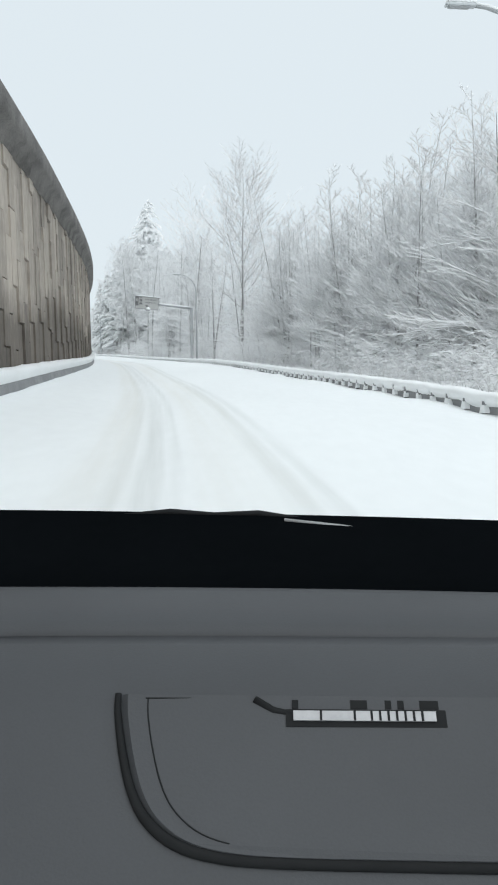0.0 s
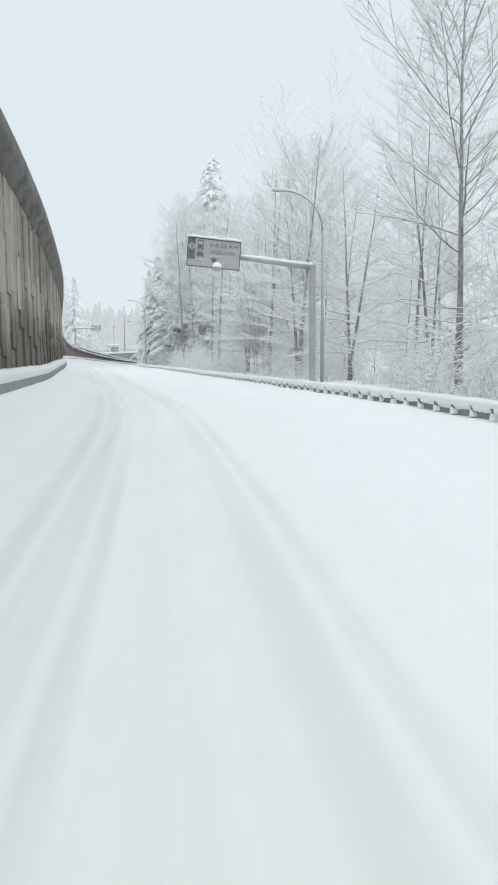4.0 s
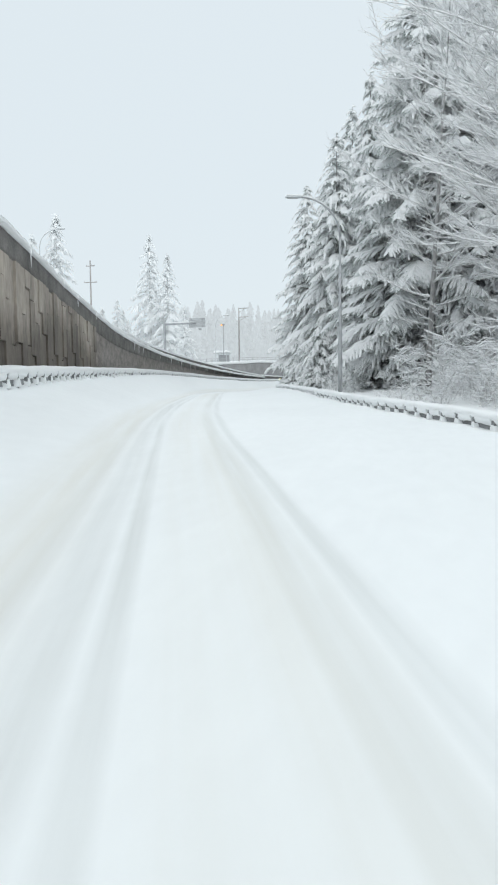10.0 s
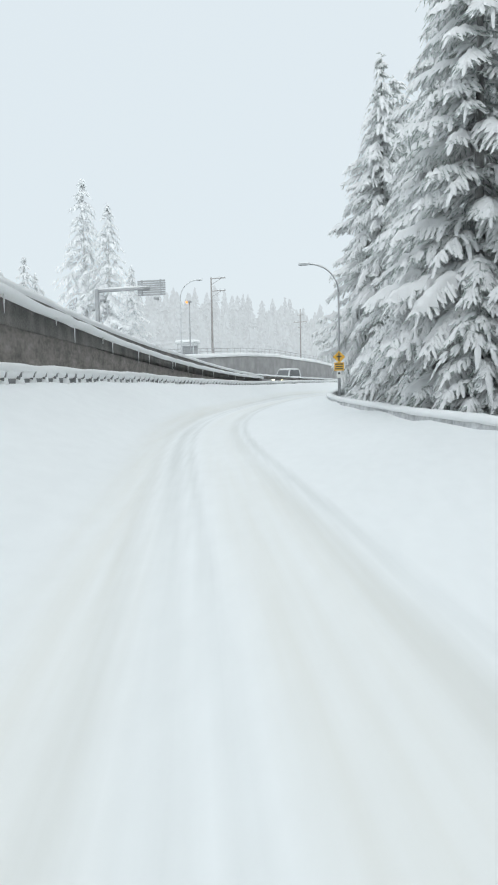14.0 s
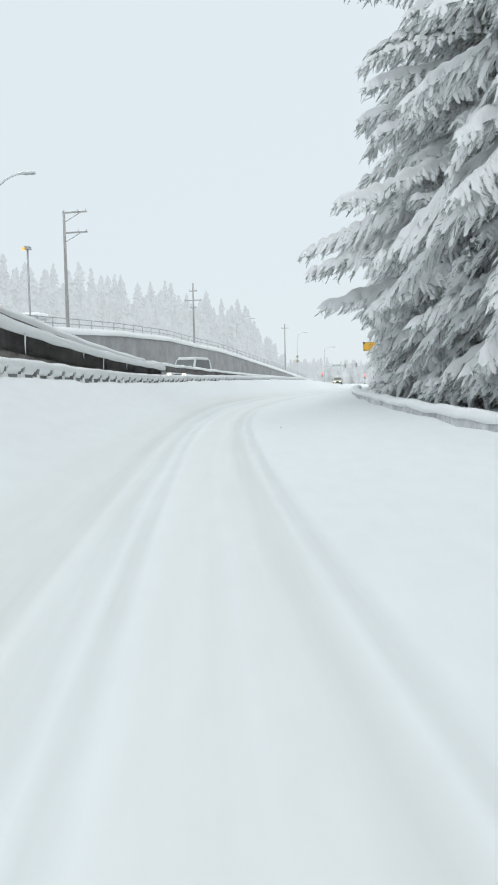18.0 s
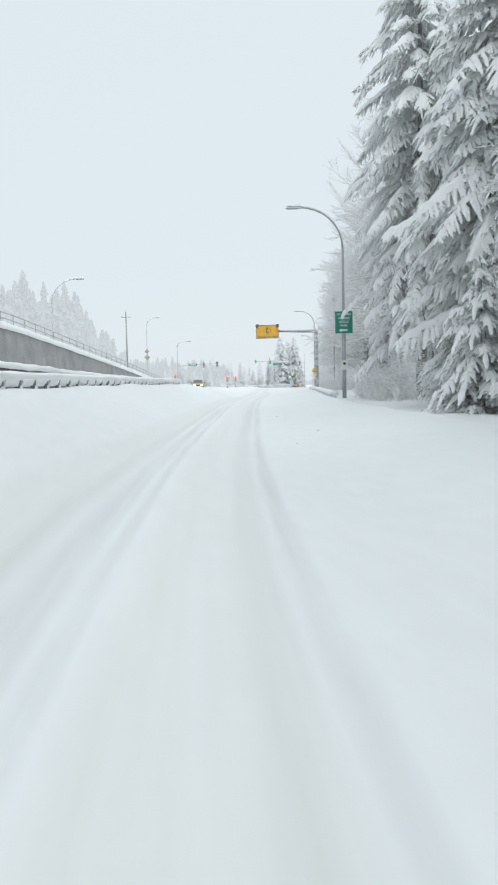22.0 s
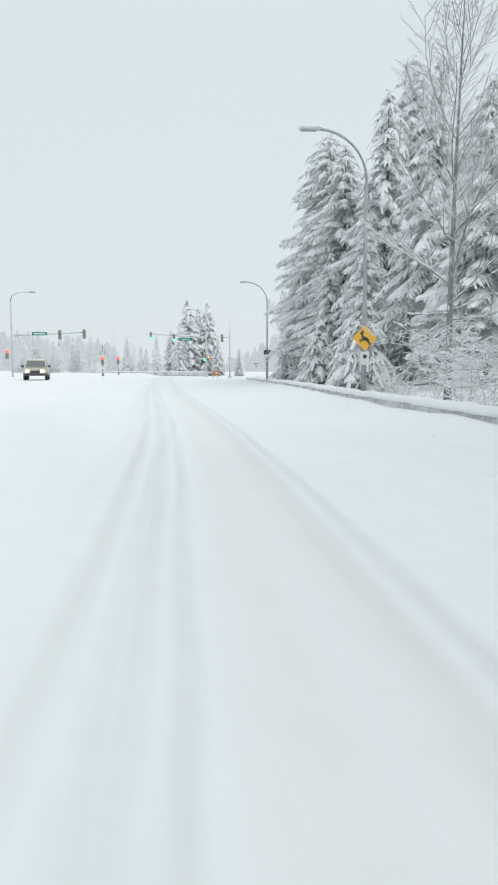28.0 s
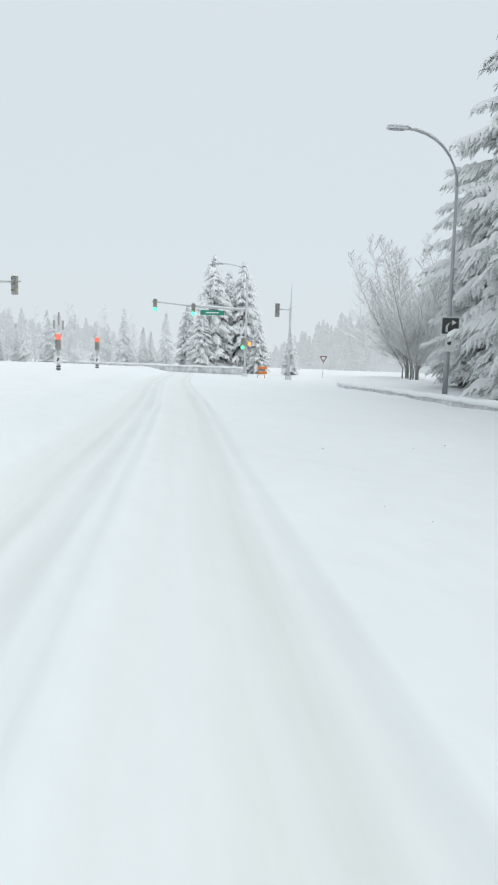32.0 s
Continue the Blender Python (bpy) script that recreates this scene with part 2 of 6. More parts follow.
def add_wear(m):
    # wheel tracks: packed grey snow and sandy slush where the tracks run, broken up by noise
    nt = m.node_tree
    p = nt.nodes["Principled BSDF"]
    col = p.inputs["Base Color"].links[0].from_socket
    nz = nt.nodes.new("ShaderNodeTexNoise")
    nz.inputs["Scale"].default_value, nz.inputs["Detail"].default_value = 1.0, 5
    lane = nt.nodes.new("ShaderNodeCombineXYZ")
    for k, (name, size) in enumerate((("across", 7.0), ("along", 0.22))):
        src, mul = nt.nodes.new("ShaderNodeAttribute"), nt.nodes.new("ShaderNodeMath")
        src.attribute_name = name
        mul.operation = 'MULTIPLY'
        mul.inputs[1].default_value = size
        nt.links.new(src.outputs["Fac"], mul.inputs[0])
        nt.links.new(mul.outputs[0], lane.inputs[k])
    nt.links.new(lane.outputs[0], nz.inputs["Vector"])
    for name, colour, amount in (("worn", (0.665, 0.684, 0.672), 0.80), ("sanded", (0.775, 0.768, 0.722), 0.62)):
        at_ = nt.nodes.new("ShaderNodeAttribute")
        at_.attribute_name = name
        mu = nt.nodes.new("ShaderNodeMath")
        mu.operation = 'MULTIPLY'
        nt.links.new(at_.outputs["Fac"], mu.inputs[0])
        nt.links.new(nz.outputs[0], mu.inputs[1])
        mv = nt.nodes.new("ShaderNodeMath")
        mv.operation = 'MULTIPLY'
        mv.inputs[1].default_value = 1.7 * amount
        mv.use_clamp = True
        nt.links.new(mu.outputs[0], mv.inputs[0])
        mx = nt.nodes.new("ShaderNodeMixRGB")
        mx.inputs[2].default_value = (*colour, 1)
        nt.links.new(mv.outputs[0], mx.inputs[0])
        nt.links.new(col, mx.inputs[1])
        col = mx.outputs[0]
    nt.links.new(col, p.inputs["Base Color"])


add_wear(M["road"])
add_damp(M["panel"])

# ---- the road's line: stations every 20 m, offsets to the right of the driven line ----
LINE = ((6.8, -59.6, -1.6), (4.5, -39.7, -1.1), (2.3, -19.9, -0.5), (0.0, 0.0, 0.0), (-2.4, 19.9, 0.6), (-5.4, 39.6, 1.1),
        (-9.5, 59.2, 1.8), (-14.8, 78.5, 2.3), (-20.8, 97.5, 2.8), (-27.1, 116.6, 3.4), (-33.1, 135.6, 3.9), (-38.2, 155.0, 4.2),
        (-42.2, 174.5, 4.25), (-44.1, 194.4, 4.3), (-43.8, 214.4, 4.4), (-40.9, 234.2, 4.6), (-36.6, 253.7, 4.7), (-31.4, 273.1, 4.8),
        (-26.1, 292.3, 4.8), (-20.7, 311.6, 4.75), (-15.5, 330.9, 4.7), (-10.2, 350.2, 4.7), (-4.9, 369.5, 4.7), (0.4, 388.8, 4.7),
        (5.3, 408.1, 4.7), (8.5, 427.8, 4.7), (9.5, 447.7, 4.7), (8.0, 467.6, 4.7), (4.5, 487.3, 4.7), (0, 507, 4.7))
KNOTS = [Vector(p) for p in LINE]
S0, STEP = -60.0, 20.0


def centre(s):
    """Place and direction of the road's line at station s."""
    u = min(max((s - S0) / STEP, 0.0), len(KNOTS) - 1.0001)
    i = int(u)
    f = u - i
    a, b = KNOTS[i], KNOTS[i + 1]
    p0, p3 = (KNOTS[i - 1] if i else a * 2 - b), (KNOTS[i + 2] if i + 2 < len(KNOTS) else b * 2 - a)
    ta, tb = (b - p0) / 2, (p3 - a) / 2
    pos = a * (2 * f**3 - 3 * f**2 + 1) + ta * (f**3 - 2 * f**2 + f) + b * (-2 * f**3 + 3 * f**2) + tb * (f**3 - f**2)
    d = a * (6 * f**2 - 6 * f) + ta * (3 * f**2 - 4 * f + 1) + b * (-6 * f**2 + 6 * f) + tb * (3 * f**2 - 2 * f)
    if s < S0:
        pos = pos + d.normalized() * (s - S0)
    d.z = 0
    return pos, d.normalized()


def at(s, o, h=0.0):
    p, d = centre(s)
    return p + Vector((d.y, -d.x, 0)) * o + Vector((0, 0, h))


def heading(s):
    d = centre(s)[1]
    return math.degrees(math.atan2(-d.x, d.y))


def table(*rows):
    xs, ys = [r[0] for r in rows], [r[1] for r in rows]
    return lambda s: float(np.interp(s, xs, ys))


# heights over the road: left guardrail's cap, retaining wall's top; right barrier's offset and cap
left_cap = table((-40, 0.9), (16, 0.91), (71, 0.95), (79, 1.09), (93, 1.17), (110, 1.2), (126, 1.32), (143, 1.41), (161, 1.6), (175, 1.8), (187, 1.86), (207, 1.71), (221, 1.56), (233, 1.51), (254, 1.49), (272, 1.42), (308, 0.66), (520, 0.66))
wall_off = table((-40, -3.10), (70, -3.10), (95, -3.2), (120, -3.42), (140, -3.6), (226, -3.72))
wall_top = table((-40, 6.05), (8, 6.05), (20, 6.25), (32, 6.3), (46, 6.35), (56, 6.28), (70, 5.95), (82, 5.62), (92, 5.6), (105, 5.4), (113, 5.1), (124, 4.65), (136, 4.32), (143, 3.97), (152, 3.5), (160, 3.3), (168, 3.25), (179, 3.17), (190, 2.95), (200, 2.7), (217, 2.2), (226, 1.95))
right_off = table((-40, 6.5), (0, 6.5), (14, 6.6), (45, 7.2), (78, 7.5), (110, 7.2), (149, 6.4), (175, 5.4), (204, 4.2), (235, 4.6), (265, 4.5), (290, 5.0), (313, 5.7), (340, 7.3), (360, 8.4), (380, 9.0), (520, 9))
right_cap = table((-40, 0.35), (14, 0.33), (45, 0.28), (80, 0.2), (100, 0.25), (142, 0.3), (150, 0.36), (158, 0.46), (165, 0.58), (185, 0.66), (204, 0.72), (222, 0.85), (240, 0.75), (258, 0.68), (300, 0.64), (332, 0.6), (345, 0.5), (369, 0.3), (390, 0.2), (520, 0.2))
ramp_top = table((200, 3.0), (222, 3.6), (231, 4.0), (247, 4.65), (258, 4.85), (266, 4.6), (274, 4.4), (283, 3.9), (304, 2.75), (318, 1.9), (332, 1.2), (345, 0.4))
RAMP = -13.0
WALL_END, RAIL_END = 225.0, 272.0


def smooth(a, b, x):
    x = min(max((x - a) / (b - a), 0.0), 1.0)
    return x * x * (3 - 2 * x)


def upper(s, o):
    """Height of the ground left of the retaining wall, over the road."""
    behind = wall_top(s) - 0.75 if s < WALL_END else 1.15 + (0.35 - 1.15) * smooth(225, 300, s)
    if s > WALL_END - 10:
        k = smooth(215, 240, s) * (1 - smooth(325, 350, s))
        behind += k * (max(ramp_top(s) - 0.35, behind) - behind) * smooth(-RAMP, -RAMP + 0.5, -o)
    return behind + smooth(18, 80, -o) * 3.0 * smooth(160, 240, s) * (1 - smooth(330, 380, s))


def ground_height(s, o):
    """Height of the snow over the road's line."""
    if o < -4.25:
        return upper(s, o)
    if o < -3.2:
        o = -3.2
    if o < -0.9:
        lc = left_cap(s) - 0.36 + 0.06 * smooth(215, 235, s)
        return lc * (-(o + 0.9) / 2.3) ** 1.25
    ro, rc = right_off(s), right_cap(s)
    bottom = rc - (0.42 - 0.06 * smooth(50, 90, s) if s < 152 else 0.27)
    if o > ro + 0.2:
        return bottom - 0.1 + 0.4 * smooth(1, 8, o - ro)
    if o > 1.5:
        return bottom * smooth(1.5, ro, o)
    return 0.0


# ---- mesh tools ----


def link(name, verts, faces, materials, parent=None, label="", smooth_faces=False, index=None):
    me = bpy.data.meshes.new(name)
    me.from_pydata([tuple(v) for v in verts], [], faces)
    for m in (materials if isinstance(materials, (list, tuple)) else [materials]):
        me.materials.append(m)
    if index is not None:
        me.polygons.foreach_set("material_index", index)
    if smooth_faces:
        me.polygons.foreach_set("use_smooth", [True] * len(me.polygons))
    me.update()
    ob = new(name, me)
    if parent:
        ob.parent = parent
    if label:
        tagged(ob, label)
    return ob


def part(name, bm, material, parent, label="", smooth_faces=False):
    me = bpy.data.meshes.new(name)
    bm.to_mesh(me)
    bm.free()
    me.materials.append(material)
    if smooth_faces:
        me.polygons.foreach_set("use_smooth", [True] * len(me.polygons))
    ob = new(name, me)
    ob.parent = parent
    if label:
        tagged(ob, label)
    return ob


def base(name, m, label, category, group="", kind=""):
    ob = new(name)
    ob.matrix_world = m
    return tagged(ob, label, category, group, kind)


def box(bm, x0, y0, z0, x1, y1, z1, bevel=0.0):
    r = bmesh.ops.create_cube(bm, size=1.0, matrix=Matrix.LocRotScale(((x0 + x1) / 2, (y0 + y1) / 2, (z0 + z1) / 2), None, (abs(x1 - x0), abs(y1 - y0), abs(z1 - z0))))
    if bevel:
        es = list({e for v in r["verts"] for e in v.link_edges})
        bmesh.ops.bevel(bm, geom=es, offset=bevel, segments=2, affect='EDGES', profile=0.5)
    return bm


def boxed(*a, bevel=0.0):
    return box(bmesh.new(), *a, bevel=bevel)


def tube_data(points, radii, sides=6, squash=1.0):
    """Vertices and faces of a tapered tube through points."""
    pts = [Vector(p) for p in points]
    vs, fs = [], []
    for i, p in enumerate(pts):
        d = (pts[min(i + 1, len(pts) - 1)] - pts[max(i - 1, 0)]).normalized()
        up = Vector((0, 0, 1)) if abs(d.z) < 0.9 else Vector((0, 1, 0))
        a = d.cross(up).normalized()
        b = a.cross(d).normalized()
        for k in range(sides):
            t = 2 * math.pi * k / sides
            vs.append(p + a * math.cos(t) * radii[i] + b * math.sin(t) * radii[i] * squash)
    for i in range(len(pts) - 1):
        for k in range(sides):
            q = (k + 1) % sides
            fs.append((i * sides + k, i * sides + q, (i + 1) * sides + q, (i + 1) * sides + k))
    n = (len(pts) - 1) * sides
    fs.append(tuple(range(sides - 1, -1, -1)))
    fs.append(tuple(n + k for k in range(sides)))
    return vs, fs


def tube(name, points, radii, material, parent, label="", sides=8, squash=1.0):
    vs, fs = tube_data(points, radii if isinstance(radii, (list, tuple)) else [radii] * len(points), sides, squash)
    return link(name, vs, fs, material, parent, label, True)


def sweep(name, stations, profile, material, parent=None, label="", closed=True, uneven=0.0, seed=3):
    """A solid along the road: profile(s) gives (offset, height) points, in order round the section."""
    rnd = random.Random(seed)
    vs, fs, n = [], [], None
    for s in stations:
        pr = profile(s)
        n = len(pr)
        for o, h in pr:
            j = uneven * (noise.noise(Vector((s * 0.9, o * 2.0, seed))) + 0.5 * noise.noise(Vector((s * 2.7, o, seed + 9)))) if uneven else 0.0
            vs.append(at(s, o + j * 0.6, h + j))
    m = len(stations)
    for i in range(m - 1):
        for k in range(n if closed else n - 1):
            q = (k + 1) % n
            fs.append((i * n + k, i * n + q, (i + 1) * n + q, (i + 1) * n + k))
    if closed:
        fs.append(tuple(range(n - 1, -1, -1)))
        fs.append(tuple((m - 1) * n + k for k in range(n)))
    return link(name, vs, fs, material, parent, label, True)


def span(a, b, step):
    n = max(2, int(round((b - a) / step)) + 1)
    return [a + (b - a) * i / (n - 1) for i in range(n)]


# ---- ground ----
TRACKS = ((-0.62, 0.16, 1), (-0.95, 0.12, 1), (-1.15, 0.34, 2), (0.70, 0.16, 1), (1.00, 0.10, 1), (0.10, 0.28, 2), (-0.35, 0.08, 1), (0.55, 0.30, 2))


def track_shift(s):
    return 0.35 * math.sin(s * 0.045 + 1.0) + 0.15 * math.sin(s * 0.13)


def build_ground():
    near = [-3.9, -3.2, -3.0, -2.8, -2.6, -2.4, -2.2] + [round(-2.0 + 0.07 * i, 3) for i in range(61)]
    fracs = [0.12, 0.25, 0.4, 0.55, 0.7, 0.85, 0.95, 1.0]
    left = [-95, -60, -35, -24, -18, -15, RAMP - 0.5, RAMP, -10, -7.5, -5.5, -4.3]
    right = [0.22, 0.8, 2, 4, 8, 14, 25, 45, 95]
    ss = span(-60, 510, 1.5)
    vs, fs, mi, wear, lanes = [], [], [], ([], []), ([], [])
    width = 2 + len(left) + len(near) + len(fracs) + len(right)
    for s in ss:
        ro = right_off(s)
        edge = near[-1]
        offs = left + near + [edge + (ro - edge) * f for f in fracs] + [ro + r for r in right]
        z0 = centre(s)[0].z
        far_y = -1500 + (s + 60) / 570 * 4500
        vs.append(Vector((-2500, far_y, z0)))
        lanes[0].extend([-100.0] + offs + [100.0])
        lanes[1].extend([s] * (len(offs) + 2))
        wear[0].append(0.0)
        wear[1].append(0.0)
        for o in offs:
            h = ground_height(s, o)
            w = noise.noise(Vector((s * 0.22, o * 0.5, 1.0)))
            h += 0.012 * w if -3 < o < ro - 0.5 else 0.09 * noise.noise(Vector((s * 0.5, o * 0.7, 4.0)))
            wa = wb = 0.0
            if -2.3 < o < 2.6:
                sh = track_shift(s)
                for c, wd, k in TRACKS:
                    x = abs(o - c - sh) / wd
                    if x < 1.6:
                        fade = 0.6 + 0.5 * noise.noise(Vector((s * 0.06, c * 3, 7.0)))
                        if k == 1:
                            wa = max(wa, fade * (1 - smooth(0.35, 1.3, x)))
                        else:
                            wb = max(wb, fade * (1 - smooth(0.3, 1.5, x)))
                        h += (-0.007 if k == 1 else -0.002) * (1 - smooth(0.3, 1.6, x)) + 0.002 * smooth(0.9, 1.3, x) * (1 - smooth(1.3, 1.6, x))
            vs.append(at(s, o, h))
            wear[0].append(wa)
            wear[1].append(wb)
        vs.append(Vector((2500, far_y, z0)))
        wear[0].append(0.0)
        wear[1].append(0.0)
    for i in range(len(ss) - 1):
        for k in range(width - 1):
            a = i * width + k
            fs.append((a, a + 1, a + width + 1, a + width))
            mi.append(1 if len(left) + 1 < k < width - len(right) - 3 else 0)
    ob = link("ground", vs, fs, [M["snow"], M["road"]], index=mi, smooth_faces=True)
    for name, values in (("worn", wear[0]), ("sanded", wear[1]), ("across", lanes[0]), ("along", lanes[1])):
        ob.data.attributes.new(name, 'FLOAT', 'POINT').data.foreach_set("value", values)
    tagged(ob, "snow-covered road and verge with brownish wheel tracks", "ground", kind="structure")


build_ground()


def build_clods():
    # crumbs of snow thrown up beside the tracks
    rnd = random.Random(77)
    vs, fs = [], []
    for i in range(80):
        s_ = rnd.uniform(212, 372)
        o = 1.6 + 3.2 * rnd.random() ** 1.6
        r = rnd.uniform(0.008, 0.022) * (1.6 if rnd.random() < 0.1 else 1.0)
        c = at(s_, o, ground_height(s_, o) + 0.4 * r)
        k = len(vs)
        vs += [c + Vector((x, y, z)) * r * rnd.uniform(0.7, 1.25) for x, y, z in ((1, 0, 0), (0, 1, 0), (-1, 0, 0), (0, -1, 0), (0, 0, 0.9), (0, 0, -1))]
        fs += [(k + a, k + (a + 1) % 4, k + 4) for a in range(4)] + [(k + (a + 1) % 4, k + a, k + 5) for a in range(4)]
    tagged(link("snow_clods", vs, fs, M["snow"], smooth_faces=True), "scattered crumbs of snow beside the wheel tracks", "snow", kind="stuff")


build_clods()

# ---- retaining wall on the left ----


def slim_cap(s):
    """Where the wind has left only a thin line of snow on the wall."""
    return smooth(100, 118, s) * smooth(170, 150, s)


def build_wall():
    wall = base("wall_west", Matrix.Identity(4), "tall curved retaining wall of weathered grey concrete, snow on top", "wall", kind="structure")
    st = span(-40, WALL_END, 2.5)
    sweep("wall_core", span(146, WALL_END, 2.5), lambda s: ((wall_off(s), -0.3), (wall_off(s), wall_top(s) - 0.55), (-4.15, wall_top(s) - 0.55), (-4.15, -0.3)), M["wetwall"], wall, "wet streaked dark concrete")
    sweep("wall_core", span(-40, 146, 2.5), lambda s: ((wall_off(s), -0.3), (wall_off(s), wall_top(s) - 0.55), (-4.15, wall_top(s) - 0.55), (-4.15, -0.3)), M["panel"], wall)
    sweep("coping", st, lambda s: ((wall_off(s) + 0.01 + 0.11 * smooth(124, 106, s), wall_top(s) - 0.75 * smooth(226, 150, s) - 0.12), (wall_off(s) + 0.01 + 0.14 * smooth(124, 106, s) + 0.05 * smooth(110, 80, s), wall_top(s) - 0.6), (wall_off(s) + 0.01 + 0.14 * smooth(124, 106, s) + 0.20 * smooth(110, 80, s), wall_top(s) - 0.52), (wall_off(s) + 0.01 + 0.14 * smooth(124, 106, s) + 0.22 * smooth(110, 80, s), wall_top(s) - 0.12 - 0.1 * smooth(80, 110, s)), (-4.3, wall_top(s) - 0.18), (-4.3, wall_top(s) - 0.8)), M["coping"], wall, "dark stained concrete coping band")
    sweep("snow_cap", span(-40, WALL_END, 1.2), lambda s: ((wall_off(s) + 0.20 - 0.08 * smooth(120, 90, s) - 0.12 * slim_cap(s), wall_top(s) - 0.22 + 0.06 * slim_cap(s)), (wall_off(s) + 0.22 - 0.08 * smooth(120, 90, s) - 0.12 * slim_cap(s), wall_top(s) - 0.06 - 0.05 * smooth(120, 90, s) - 0.02 * slim_cap(s)), (wall_off(s) - 0.03, wall_top(s) + 0.02 - 0.08 * smooth(120, 90, s)), (-4.1, wall_top(s)), (-4.32, wall_top(s) - 0.2)), M["snow"], wall, "lumpy snow lying along the top", uneven=0.05)
    back = base("back_kerb", Matrix.Identity(4), "low dark concrete kerb behind the wall's snowy top", "kerb")
    lift = lambda s: wall_top(s) + 0.40 * smooth(112, 150, s) * smooth(232, 200, s)
    sweep("kerb_face", span(112, WALL_END, 2.5), lambda s: ((-4.45, lift(s) - 0.6), (-4.45, lift(s) + 0.12), (-4.75, lift(s) + 0.12), (-4.75, lift(s) - 0.6)), M["coping"], back)
    sweep("snow_cap", span(112, WALL_END, 1.2), lambda s: ((-4.40, lift(s) + 0.115), (-4.42, lift(s) + 0.22), (-4.6, lift(s) + 0.28), (-4.9, lift(s) + 0.20), (-4.9, lift(s) - 0.6)), M["snow"], back, "snow lying along the kerb", uneven=0.03)
    return wall


WALL = build_wall()
rnd = random.Random(17)
for i in range(26):
    s = 132 + 88 * (i + rnd.random()) / 26
    ln = rnd.uniform(0.12, 0.55)
    q = at(s, wall_off(s) + 0.17, wall_top(s) - 0.2)
    tube("icicle", [q, q - Vector((0.01, 0, ln * 0.5)), q - Vector((0, 0.01, ln))], [0.022, 0.014, 0.003], M["snow"], WALL, "thin hanging icicle", 5)

# ---- guardrails with posts ----


def guardrail(name, s0, s1, off, cap, side, label, posts_from):
    """Beam with a post every metre, snow lying on top and hanging over the face between the posts. side: 1 when the road lies to its left."""
    root = base(name, Matrix.Identity(4), label, "guardrail", "roadside guardrails")
    f = off
    sweep("rail", span(s0, s1, 2.0), lambda s: ((f(s), cap(s) - 0.56), (f(s) - 0.03 * side, cap(s) - 0.44), (f(s), cap(s) - 0.34), (f(s) - 0.02 * side, cap(s) - 0.12), (f(s) + 0.12 * side, cap(s) - 0.12), (f(s) + 0.12 * side, cap(s) - 0.56)), M["rail"], root)
    sweep("snow_cap", span(s0, s1, 0.5), lambda s: ((f(s) - 0.10 * side, cap(s) - 0.125), (f(s) - 0.12 * side, cap(s) - 0.06), (f(s) - 0.02 * side, cap(s)), (f(s) + 0.22 * side, cap(s) + 0.01), (f(s) + 0.40 * side, cap(s) - 0.08), (f(s) + 0.46 * side, cap(s) - 0.5), (f(s) + 0.14 * side, cap(s) - 0.5)), M["snow"], root, "thick snow lying on the rail", uneven=0.035, seed=5)
    me = bpy.data.meshes.new("post")
    bm = boxed(-0.07, -0.08, -0.46, 0.07, 0.10, -0.11, bevel=0.012)
    bm.to_mesh(me)
    bm.free()
    me.materials.append(M["postgrey"])
    rnd = random.Random(8)
    hung = []
    for v in range(4):
        # a lump of snow hanging over the face between two posts
        r = random.Random(40 + v)
        n, vs, fs = 7, [], []
        for i in range(n):
            x = -0.42 + 0.84 * i / (n - 1)
            e = 0.85 if i in (0, n - 1) else 1.0
            low = -0.23 - 0.025 * r.random()
            for y, z in ((0.02, -0.09), (-0.06 - 0.03 * e, -0.09), (-0.075 - 0.035 * e * r.uniform(.7, 1.2), -0.16), (-0.05 - 0.02 * e, low), (0.01, low + 0.01)):
                vs.append(Vector((x, y, z)))
        for i in range(n - 1):
            fs += [(5 * i + k, 5 * i + k + 1, 5 * i + k + 6, 5 * i + k + 5) for k in range(4)]
        fs += [(0, 1, 2, 3, 4), tuple(5 * (n - 1) + k for k in (4, 3, 2, 1, 0))]
        hm = bpy.data.meshes.new("hanging_snow")
        hm.from_pydata([tuple(q) for q in vs], [], fs)
        hm.polygons.foreach_set("use_smooth", [True] * len(hm.polygons))
        hm.materials.append(M["snow"])
        hung.append(hm)
    wedge = bpy.data.meshes.new("post_snow")
    wedge.from_pydata([(-0.06, 0.02, -0.24), (0.06, 0.02, -0.24), (0.19, 0.02, -0.40), (-0.11, 0.02, -0.42), (-0.05, -0.10, -0.25), (0.05, -0.10, -0.25), (0.15, -0.11, -0.40), (-0.09, -0.11, -0.42)], [], [(4, 5, 6, 7), (0, 1, 5, 4), (1, 2, 6, 5), (3, 0, 4, 7)])
    wedge.materials.append(M["snow"])
    s = max(s0, posts_from) + 0.5
    while s < s1:
        turn = heading(s) + (90 if side > 0 else -90) + 180
        p = new("post", me)
        p.parent = root
        p.matrix_world = Matrix.Translation(at(s, f(s), cap(s))) @ pose(0, 0, 0, rnd.uniform(-2, 2), rnd.uniform(-2, 2), turn)
        h = new("hanging_snow", rnd.choice(hung))
        h.parent = root
        h.matrix_world = Matrix.Translation(at(s + 0.5, f(s + 0.5), cap(s + 0.5))) @ pose(0, 0, 0, 0, rnd.uniform(-1.5, 1.5), turn) @ Matrix.Diagonal((rnd.uniform(0.92, 1.06), 1, rnd.uniform(0.85, 1.12), 1))
        w = new("post_snow", wedge)
        w.parent = root
        w.matrix_world = p.matrix_world @ Matrix.Diagonal((rnd.uniform(0.8, 1.2), 1, rnd.uniform(0.95, 1.05), 1))
        s += 1.0
    return root


